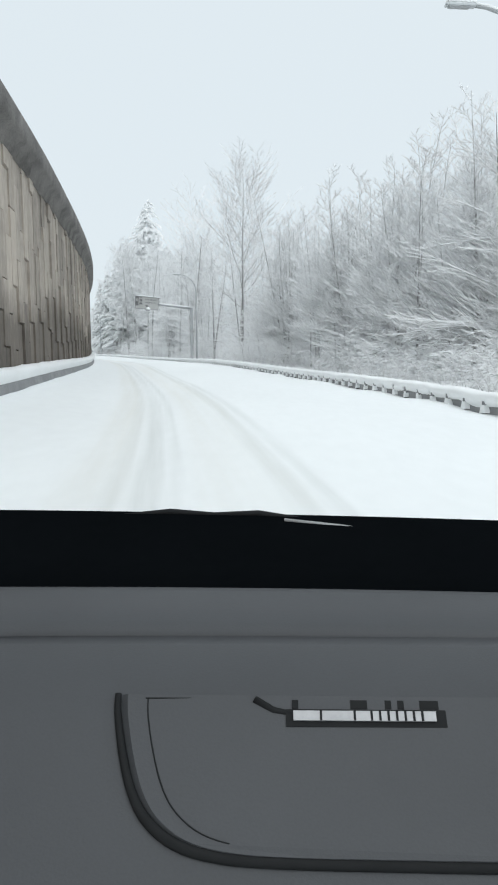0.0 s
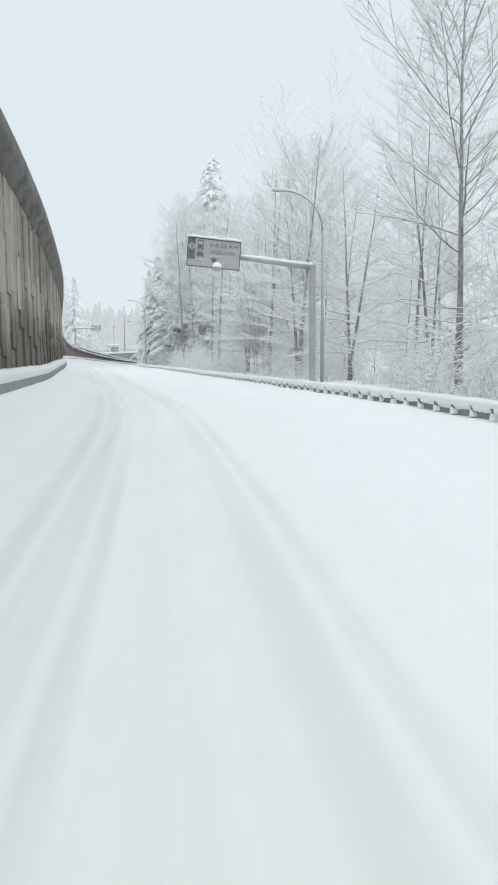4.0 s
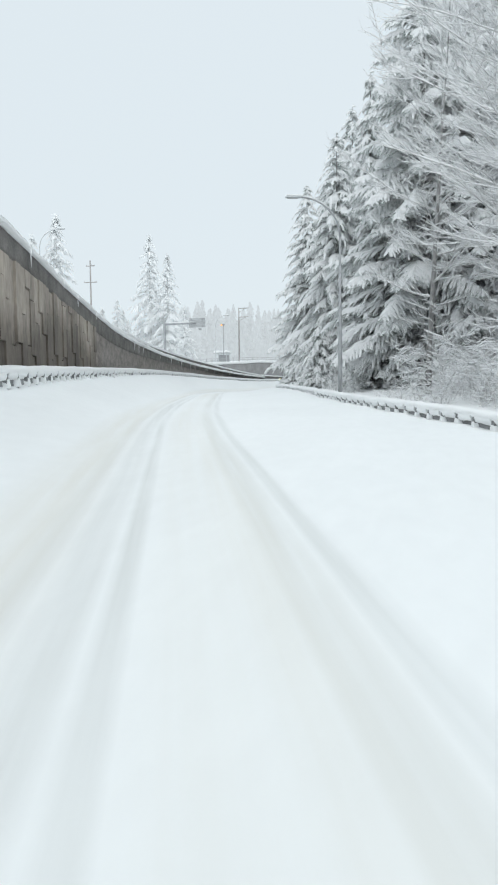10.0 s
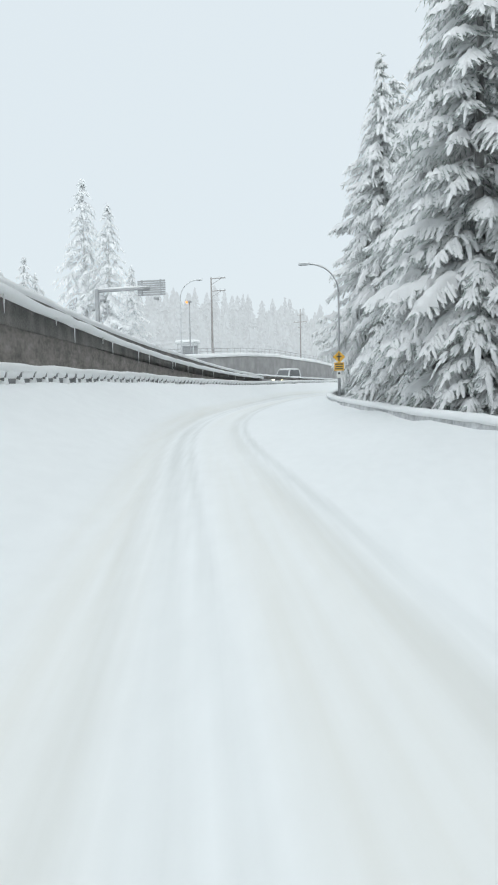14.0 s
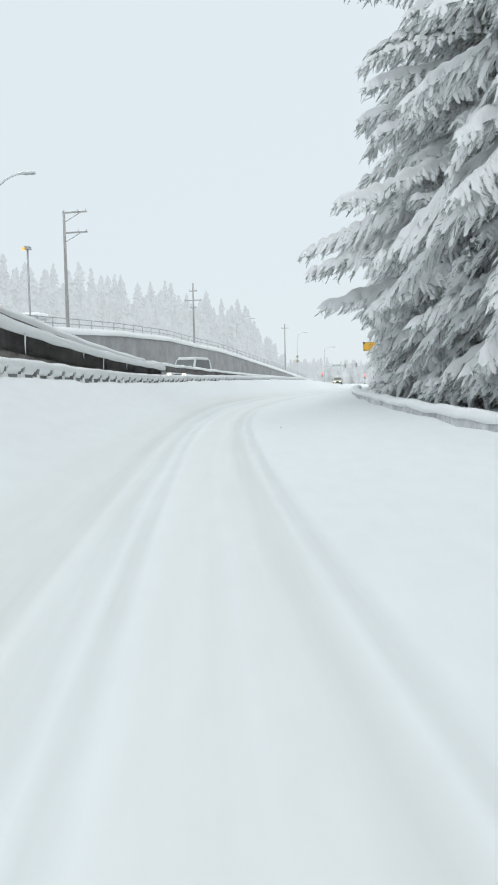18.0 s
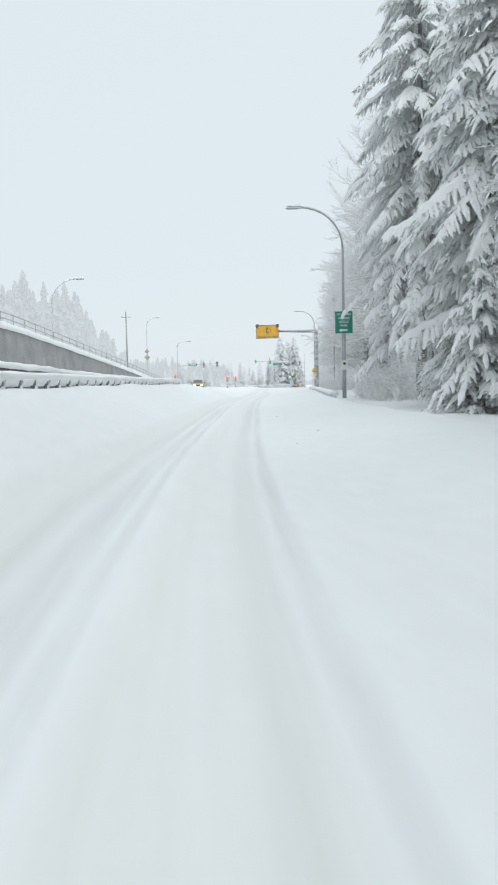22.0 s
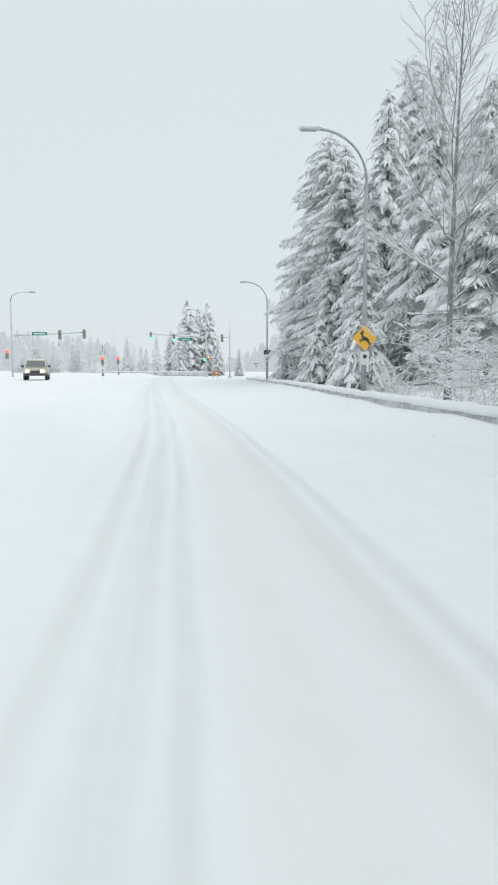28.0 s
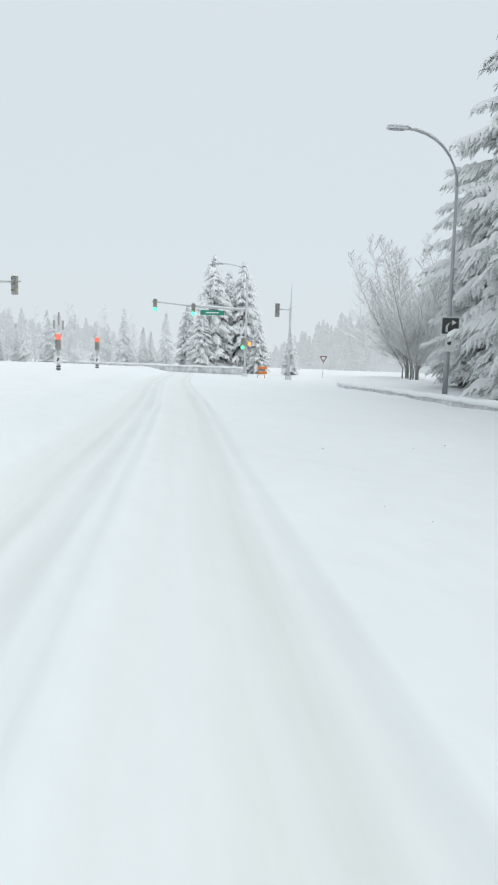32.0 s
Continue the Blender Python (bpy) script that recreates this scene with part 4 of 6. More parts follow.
def bush(seed, height, wood, snow):
    """Fine brushwood: many thin stems with twigs, snow along them."""
    rnd = random.Random(seed)
    stems, frost = Mesh(), Mesh()
    for i in range(36):
        a, ln = rnd.uniform(0, 6.28), height * rnd.uniform(0.3, 1.15)
        p, d = Vector((rnd.uniform(-1.3, 1.3), rnd.uniform(-1.3, 1.3), -0.2)), Vector((math.cos(a) * rnd.uniform(.1, .6), math.sin(a) * rnd.uniform(.1, .6), 1)).normalized()
        pts = [p.copy()]
        for k in range(4):
            d = (d + Vector((math.cos(a) * .1 + rnd.uniform(-.15, .15), math.sin(a) * .1 + rnd.uniform(-.15, .15), -0.05))).normalized()
            p = p + d * ln / 4
            pts.append(p.copy())
        stems.add(*tube_data(pts, [0.012 * (1 - 0.2 * k) for k in range(5)], 3))
        for k in range(1, 5):
            for j in range(7):
                b = rnd.uniform(0, 6.28)
                q = pts[k].lerp(pts[k - 1], rnd.random())
                e = q + Vector((math.cos(b), math.sin(b), rnd.uniform(-.1, .7))) * ln * rnd.uniform(0.07, 0.2)
                stems.add([q - Vector((0, 0, 0.006)), q + Vector((0, 0, 0.006)), e], [(0, 1, 2)])
                w = Vector((-math.sin(b), math.cos(b), 0)) * 0.009
                up = Vector((0, 0, 0.018))
                frost.add([q - w, q + up, q + w, e - w * 0.6, e + up * 0.6, e + w * 0.6], [(0, 1, 4, 3), (1, 2, 5, 4)])
    root = new("bush")
    tagged(link("brushwood", stems.v, stems.f, wood, root), kind="stuff")
    tagged(link("branch_snow", frost.v, frost.f, snow, root, "snow on the twigs"), kind="stuff")
    return root


def plant(models, rows, label, category, group, seed=1, dress=None):
    """rows: station, offset, height, model; models are (object, built height)."""
    rnd = random.Random(seed)
    for s, o, h, k in rows:
        ob, h0 = models[k % len(models)]
        f = h / h0
        m = Matrix.Translation(at(s, o, ground_height(s, o) - 0.05)) @ pose(0, 0, 0, 0, 0, rnd.uniform(0, 360)) @ Matrix.Diagonal((f * rnd.uniform(0.93, 1.07), f * rnd.uniform(0.93, 1.07), f, 1))
        if ob.get("used"):
            c = copy_thing(ob, m @ Matrix.Diagonal((1 / ob.scale.x, 1 / ob.scale.y, 1 / ob.scale.z, 1)))
        else:
            c = ob
            ob["used"] = 1
            ob.matrix_world = m
        tagged(c, label, category, group)


TALL = [(bare_tree(11 + i, 20, 'tall', M["bark"], M["twig"], M["treesnow"]), 20.0) for i in range(3)]
SPREAD = [(bare_tree(31 + i, 14, 'spread', M["bark"], M["twig"], M["treesnow"]), 14.0) for i in range(4)]
UPRIGHT = [(bare_tree(41 + i, 13, 'upright', M["bark"], M["twig"], M["treesnow"]), 13.0) for i in range(3)]
THIN = [(bare_tree(51 + i, 15, 'thin', M["bark"], M["twig"], M["treesnow"]), 15.0) for i in range(3)]
FAN = [(bare_tree(45, 13, 'fan', M["bark"], M["twig"], M["treesnow"]), 13.0)]
ARCH = [(bare_tree(47 + i, 17, 'arch', M["bark"], M["twig"], M["treesnow"]), 17.0) for i in range(2)]
EGG = [(bare_tree(13, 18, 'egg', M["bark"], M["bark"], M["treesnow"]), 18.0)]
BOUQUET = [(bare_tree(15 + i, 14, 'bouquet', M["bark"], M["twig"], M["treesnow"]), 14.0) for i in range(2)]
DOME = [(bare_tree(59, 11, 'dome', M["bark"], M["bark"], M["treesnow"]), 11.0)]
VASE = [(bare_tree(57, 16, 'vase', M["bark"], M["bark"], M["treesnow"]), 16.0)]
PALE = [(bare_tree(61 + i, 17, 'upright', M["hazetwig"], M["hazetwig"], M["treesnow"], True), 17.0) for i in range(2)]
PALETALL = [(bare_tree(67 + i, 20, 'tall', M["hazetwig"], M["hazetwig"], M["treesnow"], True), 20.0) for i in range(2)]
FIRS = [(conifer(71, 20, 5.6, M["needle"], M["treesnow"], M["bark"], 0.95, 0.95, 0.94, 0.03, 0.68, 1.0, False, 1.0, 0.42), 20.0), (conifer(72, 20, 5.0, M["needle"], M["treesnow"], M["bark"], 0.95, 1.1, 0.95, 0.03, 0.80, 1.0, False, 1.0, 0.45), 20.0), (conifer(73, 20, 5.9, M["needle"], M["treesnow"], M["bark"], 0.95, 0.65, 0.94, 0.03, 0.5, 1.0, False, 1.0, 0.42), 20.0)]
HIGHFIRS = [(conifer(77, 24, 6.6, M["needle"], M["treesnow"], M["bark"], 0.80, 1.25, 0.97, 0.14, 0.50, 1.0, False, 0.9, 0.50, 0.85), 24.0)]
LADEN = [(conifer(81, 16, 4.4, M["needle"], M["treesnow"], M["bark"], 0.95, 0.95, 0.95, 0.02, 0.7, 1.0, False, 1.0, 0.4), 16.0), (conifer(82, 16, 4.0, M["needle"], M["treesnow"], M["bark"], 0.95, 0.8, 0.95, 0.02, 0.7, 1.0, False, 1.0, 0.4), 16.0)]
PALEFIRS = [(conifer(85, 20, 6.0, M["farneedle"], M["treesnow"], M["hazetwig"], 0.8, 0.7, 0.95, 0.03, 0.6, 1.25), 20.0)]
CLUMP = [(conifer(86 + i, 13, 3.9, M["farneedle"], M["treesnow"], M["hazetwig"], 0.95, 0.75, 0.95, 0.02, 0.6, 1.15, False, 1.15, 0.3), 13.0) for i in range(2)]
FARFIRS = [(conifer(91 + i, 18, 5.6, M["farneedle"], M["treesnow"], M["hazetwig"], 1.0, 0.9, 0.9, 0.02, 0.75, 1.5, True), 18.0) for i in range(3)]
THICKET = [(bare_tree(65 + i, 11, 'thicket', M["hazetwig"], M["hazetwig"], M["treesnow"], True), 11.0) for i in range(2)]
YOUNG = [(conifer(95 + i, 4.0, 1.7, M["needle"], M["treesnow"], M["bark"], 1.3, 0.8, 0.95, 0.03, 0.7), 4.0) for i in range(2)]
BUSH = [(bush(101 + i, 2.4, M["twig"], M["treesnow"]), 2.4) for i in range(3)]

WOOD_LABEL, WOOD_GROUP = "tall leafless tree with snow on every branch", "bare trees of the wood"
plant(TALL, [(66, 17, 12, 1), (80, 14.5, 13.5, 2), (118, 11.8, 16.5, 1), (138, 11.2, 18.5, 2), (128, 13, 17, 0), (112, 15, 12.5, 2), (104, 13, 13, 0),
             (97, 17, 13.5, 1), (88, 20, 14, 0), (146, 13.5, 20, 0), (141, 12.8, 20, 1), (150, 11.2, 19, 2), (133, 16, 17, 1), (124, 17, 15, 2), (270, 10.5, 17, 0), (276, 13, 18, 1),
             (283, 10, 17, 2), (290, 12, 16, 0), (297, 11, 17, 1), (268, 15, 18, 2)], WOOD_LABEL, "tree", WOOD_GROUP, 1)
plant(SPREAD, [(90, 11.2, 15, 2), (98, 11.5, 15, 3), (84, 12.5, 13, 0), (61, 13, 11, 1), (76, 13.5, 11, 2), (107, 12, 13, 2), (25, 12.2, 12, 1), (269, 13, 13, 2),
               (294, 10.6, 14, 2), (301, 11.5, 13, 3), (281, 16, 17, 0), (261, 13, 14, 2), ], "spreading leafless tree with snow-lined limbs", "tree", WOOD_GROUP, 2)
plant(UPRIGHT, [(56, 12, 10, 0), (50, 12.4, 10.6, 1), (45, 12.8, 11, 2), (39, 13, 11, 0), (34, 12.6, 10.8, 1), (29, 13, 9.6, 2), (21, 13.5, 9.4, 0), (63, 15, 12, 1), (48, 16, 13, 2), (36, 17, 13, 0), (28, 18, 14, 1), (16, 15, 12, 2),
                (69, 15, 12, 0), (94, 14, 14, 1), (103, 15, 12, 2), (122, 14, 9, 1), (396, 20.5, 9, 0)], "many-stemmed leafless tree white with fresh snow", "tree", WOOD_GROUP, 13)
plant(EGG, [(71, 12.1, 17.2, 0), (95, 13.2, 14, 0)], "tall straight leafless tree with an egg-shaped crown", "tree", WOOD_GROUP, 33)
plant(BOUQUET, [(57, 12.3, 13.5, 0), (46, 12.6, 12.5, 1), (37, 12.8, 12, 0), (28.5, 13, 11, 1), (64, 14.5, 12, 1), (103, 12, 11, 0)], "leafless tree with many dark spreading stems under snow", "tree", WOOD_GROUP, 34)
plant(VASE, [(311, 8.3, 12.6, 0), (306, 10.5, 12, 0)], "leafless tree with steep forking limbs edged in snow", "tree", WOOD_GROUP, 23)
plant(ARCH, [(248, 8.4, 8.5, 0), (242, 8.2, 7, 1), (274, 10.2, 17, 1), (281, 9.3, 18, 0), (287, 9.8, 17.5, 1), (293, 9.6, 16, 0)], "large leafless tree with arching snow-covered limbs", "tree", WOOD_GROUP, 19)
plant(DOME, [(386, 17.6, 11.6, 0), (393, 19.4, 13, 0), (378, 19.2, 10, 0)], "dome-shaped leafless tree of many fine snowy stems", "tree", WOOD_GROUP, 24)
plant(FAN, [(286, 13, 15, 0), (296, 9.6, 13, 0), (31, 13.2, 9.6, 0), (24.5, 13, 9.0, 0), (42, 13.6, 10.8, 0), (53, 13.4, 10, 0), (36, 14.6, 11.5, 0), (47, 15.2, 12, 0)], "broad-crowned leafless tree, every twig white with snow", "tree", WOOD_GROUP, 16)
rnd = random.Random(5)
plant(THIN, [(20 + 5.8 * i + rnd.uniform(-1, 1), rnd.uniform(10.5, 19) + (1 if i < 14 else 0), rnd.uniform(6, 10.5), i) for i in range(22)] + [(264 + 3.2 * i, rnd.uniform(9, 16), rnd.uniform(10, 16), i) for i in range(14)], "slender leafless sapling dusted with snow", "tree", "saplings", 3)
plant(PALE, [(15 + 3.1 * i, rnd.uniform(15, 18), rnd.uniform(9, 12), i) for i in range(14)] + [(12 + 6.0 * i, rnd.uniform(18, 27), rnd.uniform(13, 17), i) for i in range(14)] + [(96 + 8 * i, rnd.uniform(19, 26), rnd.uniform(13, 17), i) for i in range(7)] + [(266 + 8 * i, rnd.uniform(18, 26), rnd.uniform(14, 18), i) for i in range(6)], "rimed and haze-paled bare tree deep in the wood", "tree", "pale trees", 4)
plant(PALETALL, [(100 + 9 * i, rnd.uniform(18, 23), rnd.uniform(20, 25), i) for i in range(6)], "tall rimed and haze-paled bare tree deep in the wood", "tree", "pale trees", 14)
plant(THICKET, [(17 + 4.2 * i, rnd.uniform(11.4, 14), rnd.uniform(6.5, 9.5), i) for i in range(11)] + [(14 + 6 * i, rnd.uniform(13, 19), rnd.uniform(8, 12), i) for i in range(13)] + [(92 + 7.5 * i, rnd.uniform(13, 18), rnd.uniform(5, 8), i) for i in range(9)] + [(58 + 5.6 * i, right_off(58 + 5.6 * i) + rnd.uniform(3.2, 6), rnd.uniform(3.2, 5.5), i) for i in range(17)] + [(264 + 6 * i, rnd.uniform(12, 18), rnd.uniform(8, 13), i) for i in range(8)], "pale thicket of snow-covered brush and stems", "bush", "thickets", 12)
plant(PALEFIRS, [(163, 17.5, 31, 0), (171, 19, 34, 1), (178, 18.5, 33, 0), (155, 19, 25, 1), (185, 20, 30, 1), (148, 20, 21, 0), (139, 21, 19, 1), (130, 23, 18, 0), (166, 16.5, 26, 0), (158, 15.5, 20, 1)], "tall conifer with haze-paled needles behind the bare trees", "tree", "snowy conifers", 15)
FIR_LABEL = "tall dark green conifer loaded with snow"
plant(FIRS, [(158, 13, 23, 2), (186, 12, 25, 0), (178, 13, 25, 1), (193, 11.2, 22, 2), (201, 11.2, 22, 0), (209, 7.7, 22, 1), (216, 8.5, 23, 2), (224, 10.0, 21, 2),
             (231, 10.3, 22, 1), (238, 9.9, 24, 2), (252, 8.6, 19.5, 1), (205, 15, 25, 1), (219, 15, 25, 0), (235, 16, 23, 1), (191, 16, 25, 0),
             (318, 12.5, 12, 2), (325, 13, 15.5, 0), (332, 12.6, 16.5, 0), (338, 11.6, 15.3, 2), (346, 12.4, 18.5, 2), (341, 17, 22, 2), (335, 15.5, 19, 2), (352, 13.0, 20, 2), (360, 14.9, 22, 1), (367, 17, 21, 2), (350, 19, 22, 0), (373, 20, 15, 2)], FIR_LABEL, "tree", "snowy conifers", 5)
plant(HIGHFIRS, [(261.5, 8.0, 19.3, 0), (256, 13.5, 21, 0)], "tall conifer with a bare lower trunk and snow-loaded boughs", "tree", "snowy conifers", 18)
plant(LADEN, [(170, 9.6, 18, 0), (180, 7.9, 17, 1), (187, 8.0, 12.5, 0), (175, 10.5, 16, 0), (160, 10.5, 13, 1), (246, 9.5, 14, 1), (250, 7.6, 7, 0), (328, 10.3, 9, 1), (334, 9.8, 8, 0), (371, 15.4, 10, 0), (366, 15.2, 12.5, 1)], "young conifer bowed under heavy snow", "tree", "snow-laden young conifers", 6)
plant(YOUNG, [(s_, right_off(s_) + rnd.uniform(1.7, 2.8), rnd.uniform(2.2, 4.6), i) for i, s_ in enumerate([166 + 5.5 * j for j in range(8)] + [212 + 5.2 * j for j in range(9)] + [320 + 5.5 * j for j in range(7)])], "small snow-covered conifer behind the roadside barrier", "tree", "snow-laden young conifers", 17)
plant(BUSH, [(12 + 2.4 * i + rnd.uniform(-.8, .8), right_off(12 + 2.4 * i) + rnd.uniform(2.2, 6), rnd.uniform(1.2, 2.8), i) for i in range(0, 62, 2)] + [(256 + 2.3 * i, right_off(256 + 2.3 * i) + rnd.uniform(1.8, 5), rnd.uniform(1.5, 3.0), i) for i in range(26)], "twiggy roadside shrub under snow", "bush", "roadside shrubs", 7)

plant(BUSH, [(14 + 1.7 * i + rnd.uniform(-.6, .6), right_off(14 + 1.7 * i) + rnd.uniform(3, 9), rnd.uniform(2.2, 4.2), i) for i in range(0, 84, 2)], "tall snow-whitened brushwood under the bare trees", "bush", "roadside shrubs", 27)
plant(FARFIRS, [(256, -42.3, 26.3, 0), (254, -36.7, 22, 1), (227, -17.3, 10.8, 2), (222.4, -36.4, 25.2, 1), (221, -39.5, 22, 2), (226.5, -28.8, 12.2, 0), (225, -30.5, 11, 1), (229, -29.5, 10.5, 2), (227.5, -27.6, 9, 2)] + [(424 + 0.4 * i + rnd.uniform(-3, 3), 2.0 - 1.5 * i + rnd.uniform(-.8, .8), rnd.uniform(3.2, 7.6), i) for i in range(20)], "pale conifer with snow and haze-whitened needles", "tree", "far conifers", 8)
plant(CLUMP, [(413, 3.6, 12.6, 0), (415, 5.4, 11.2, 1), (413.6, 6.9, 12.2, 0), (411, 2.2, 7.0, 1), (410.5, 11.8, 4.6, 1), (417, 1.0, 7.6, 0), (411, 8.4, 6.0, 1)], "haze-paled conifer beyond the snowy crossing", "tree", "far conifers", 28)
plant(PALE, [(452, 38, 20, 1), (430, 38, 20, 1), (415, 31, 15, 0), (421, 34, 16, 1), (405, 26, 11, 0), (399, 22, 9, 0), (411, 25, 10, 1), (428, -5.5, 7, 0), (430, -9, 7.4, 1), (432, -13, 8, 1), (436, -17.5, 7.5, 0), (434, -21, 7, 1), (424, 1.5, 6, 1)], "rimed and haze-paled bare tree on the far slope", "tree", "pale trees", 9)


def far_ridge(a, b, heights, label, woods, seed):
    """A distant slope from a to b, low at its ends, and the ragged conifers standing all over it."""
    rnd = random.Random(seed)
    a, b = Vector(a), Vector(b)
    away = (b - a).cross(Vector((0, 0, 1))).normalized()
    ends = lambda u: smooth(0.0, 0.30, u) * smooth(1.0, 0.90, u)
    n, rows = 120, 6
    vs, fs = [], []
    for i in range(n):
        u = i / (n - 1)
        p = a.lerp(b, u)
        top = ends(u) * heights(u) * (0.72 + 0.10 * noise.noise(Vector((u * 9, 3, seed))))
        for k in range(rows):
            v = k / (rows - 1)
            vs.append(p + Vector((0, 0, top * v - 1.0)) - away * (14 * v + 0.8 * noise.noise(Vector((u * 30, v * 6, 8)))))
    for i in range(n - 1):
        for k in range(rows - 1):
            q = i * rows + k
            fs.append((q, q + rows, q + rows + 1, q + 1))
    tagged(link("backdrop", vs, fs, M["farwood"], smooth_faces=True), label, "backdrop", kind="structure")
    wood = Mesh()
    for i in range(380):
        u, v = rnd.uniform(0.03, 0.97), rnd.uniform(0.0, 1.0) ** 0.7
        foot = a.lerp(b, u) - away * (14 * v - 0.5) + Vector((0, 0, ends(u) * heights(u) * 0.66 * v - 1.2))
        h = rnd.uniform(0.20, 0.40) * heights(u) * (0.35 + 0.65 * ends(u))
        r, tiers = h * rnd.uniform(0.20, 0.32), 9
        turn = rnd.uniform(0, 6.28)
        for k in range(tiers):
            z0, z1 = h * (k / tiers) ** 0.9, h * min(1.0, (k + 1.9) / tiers)
            rk = r * (1 - k / tiers) ** 0.85 * rnd.uniform(0.75, 1.15) + 0.12
            ring_ = [foot + Vector((math.cos(turn + c * 0.449 + k) * rk * (1.0 if c % 2 else 0.55) * rnd.uniform(0.8, 1.2), math.sin(turn + c * 0.449 + k) * rk * (1.0 if c % 2 else 0.55) * rnd.uniform(0.8, 1.2), z0 + rnd.uniform(-.06, .06) * h)) for c in range(14)]
            wood.add([foot + Vector((0, 0, z1))] + ring_, [(0, c + 1, (c + 1) % 14 + 1) for c in range(14)])
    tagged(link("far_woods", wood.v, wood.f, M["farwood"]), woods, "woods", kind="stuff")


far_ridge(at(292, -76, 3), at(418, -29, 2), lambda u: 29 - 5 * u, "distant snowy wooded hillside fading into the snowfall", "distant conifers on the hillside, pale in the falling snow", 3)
far_ridge(at(492, -70, 0), at(500, 20, 0), lambda u: 15 - 4 * u, "distant low rise paled by a haze glow", "distant treeline beyond the crossing, almost white", 4)
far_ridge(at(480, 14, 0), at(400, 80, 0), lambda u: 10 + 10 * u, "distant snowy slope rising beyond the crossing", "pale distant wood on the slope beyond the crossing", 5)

# ---- wall panels: the nearest as pieces of their own, the rest joined ----


def build_panels():
    rnd = random.Random(21)
    bm = bmesh.new()
    bmesh.ops.create_cube(bm, size=1.0)
    bmesh.ops.bevel(bm, geom=list(bm.edges), offset=0.012, segments=1, affect='EDGES')
    me = bpy.data.meshes.new("panel")
    bm.to_mesh(me)
    bm.free()
    me.materials.append(M["panel"])
    vs0, fs0 = [v.co.copy() for v in me.vertices], [tuple(p.vertices) for p in me.polygons]
    rest, made, s, k = Mesh(), 0, 8.0, 0
    while s < 146:
        w = 0.55
        k += 1
        z, top = left_cap(s) - 0.4 - (0.0, 0.95, 0.45)[k % 3] - rnd.uniform(0, 0.25), wall_top(s) - 0.75
        j = k
        while z < top - 0.1:
            h = min(rnd.choice((1.35, 1.6, 1.9)), top - z)
            j += 1
            deep = (0.05, 0.10, 0.075)[j % 3] + rnd.uniform(-0.012, 0.012)
            m = Matrix.Translation(at(s + w / 2, wall_off(s + w / 2) + deep / 2 - 0.01, z + h / 2)) @ pose(0, 0, 0, 0, 0, heading(s)) @ Matrix.Diagonal((deep, w - 0.002, h - 0.035, 1))
            if made < 300 and s > 12:
                o = new("panel", me)
                o.parent = WALL
                o.matrix_world = m
                made += 1
            else:
                rest.add([m @ v for v in vs0], fs0)
            z += h
        s += w
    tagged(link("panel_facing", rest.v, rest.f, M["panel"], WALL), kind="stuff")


# ---- signs ----


def lettering(name, text, size, x, z, y, material, parent, width=None):
    """Raised letters facing the traffic, centred at x, z."""
    cu = bpy.data.curves.new(name, 'FONT')
    cu.body, cu.size, cu.align_x, cu.align_y, cu.extrude = text, size, 'CENTER', 'CENTER', 0.004
    tmp = new("lettering_curve", cu)
    me = bpy.data.meshes.new_from_object(tmp.evaluated_get(bpy.context.evaluated_depsgraph_get()))
    bpy.data.objects.remove(tmp)
    me.materials.clear()
    me.materials.append(material)
    k = 1.0
    if width:
        xs = [v.co.x for v in me.vertices]
        k = width / (max(xs) - min(xs))
    ob = new(name, me)
    ob.parent = parent
    ob.matrix_local = Matrix.Translation((x, y, z)) @ pose(0, 0, 0, 90, 0, 0) @ Matrix.Diagonal((k, 1, 1, 1))
    return ob


def plate(name, points, y0, y1, material, parent, label=""):
    """A flat shape in x, z with thickness from y0 to y1."""
    n = len(points)
    vs = [Vector((x, y0, z)) for x, z in points] + [Vector((x, y1, z)) for x, z in points]
    fs = [tuple(range(n)), tuple(range(2 * n - 1, n - 1, -1))] + [(i, i + n, (i + 1) % n + n, (i + 1) % n) for i in range(n)]
    return link(name, vs, fs, material, parent, label)


def rect(cx, cz, w, h):
    return [(cx - w / 2, cz - h / 2), (cx + w / 2, cz - h / 2), (cx + w / 2, cz + h / 2), (cx - w / 2, cz + h / 2)]


def diamond(cx, cz, r):
    return [(cx, cz - r), (cx + r, cz), (cx, cz + r), (cx - r, cz)]


def snow_on(parent, x0, x1, z, deep=0.16, thick=0.10, name="snow_cap"):
    n = 9
    vs, fs = [], []
    for i in range(n):
        x = x0 + (x1 - x0) * i / (n - 1)
        t = thick * (0.55 if i in (0, n - 1) else 1.0) * (0.9 + 0.2 * math.sin(i * 2.1))
        for dy, dz in ((-deep, 0), (-deep * 0.8, t * 0.8), (0, t), (deep * 0.8, t * 0.8), (deep, 0)):
            vs.append(Vector((x, dy, z + dz)))
    for i in range(n - 1):
        for k in range(5):
            q = (k + 1) % 5
            fs.append((i * 5 + k, (i + 1) * 5 + k, (i + 1) * 5 + q, i * 5 + q))
    fs += [tuple(range(5)), tuple((n - 1) * 5 + k for k in range(4, -1, -1))]
    return link(name, vs, fs, M["snow"], parent, "ridge of snow on top", True)


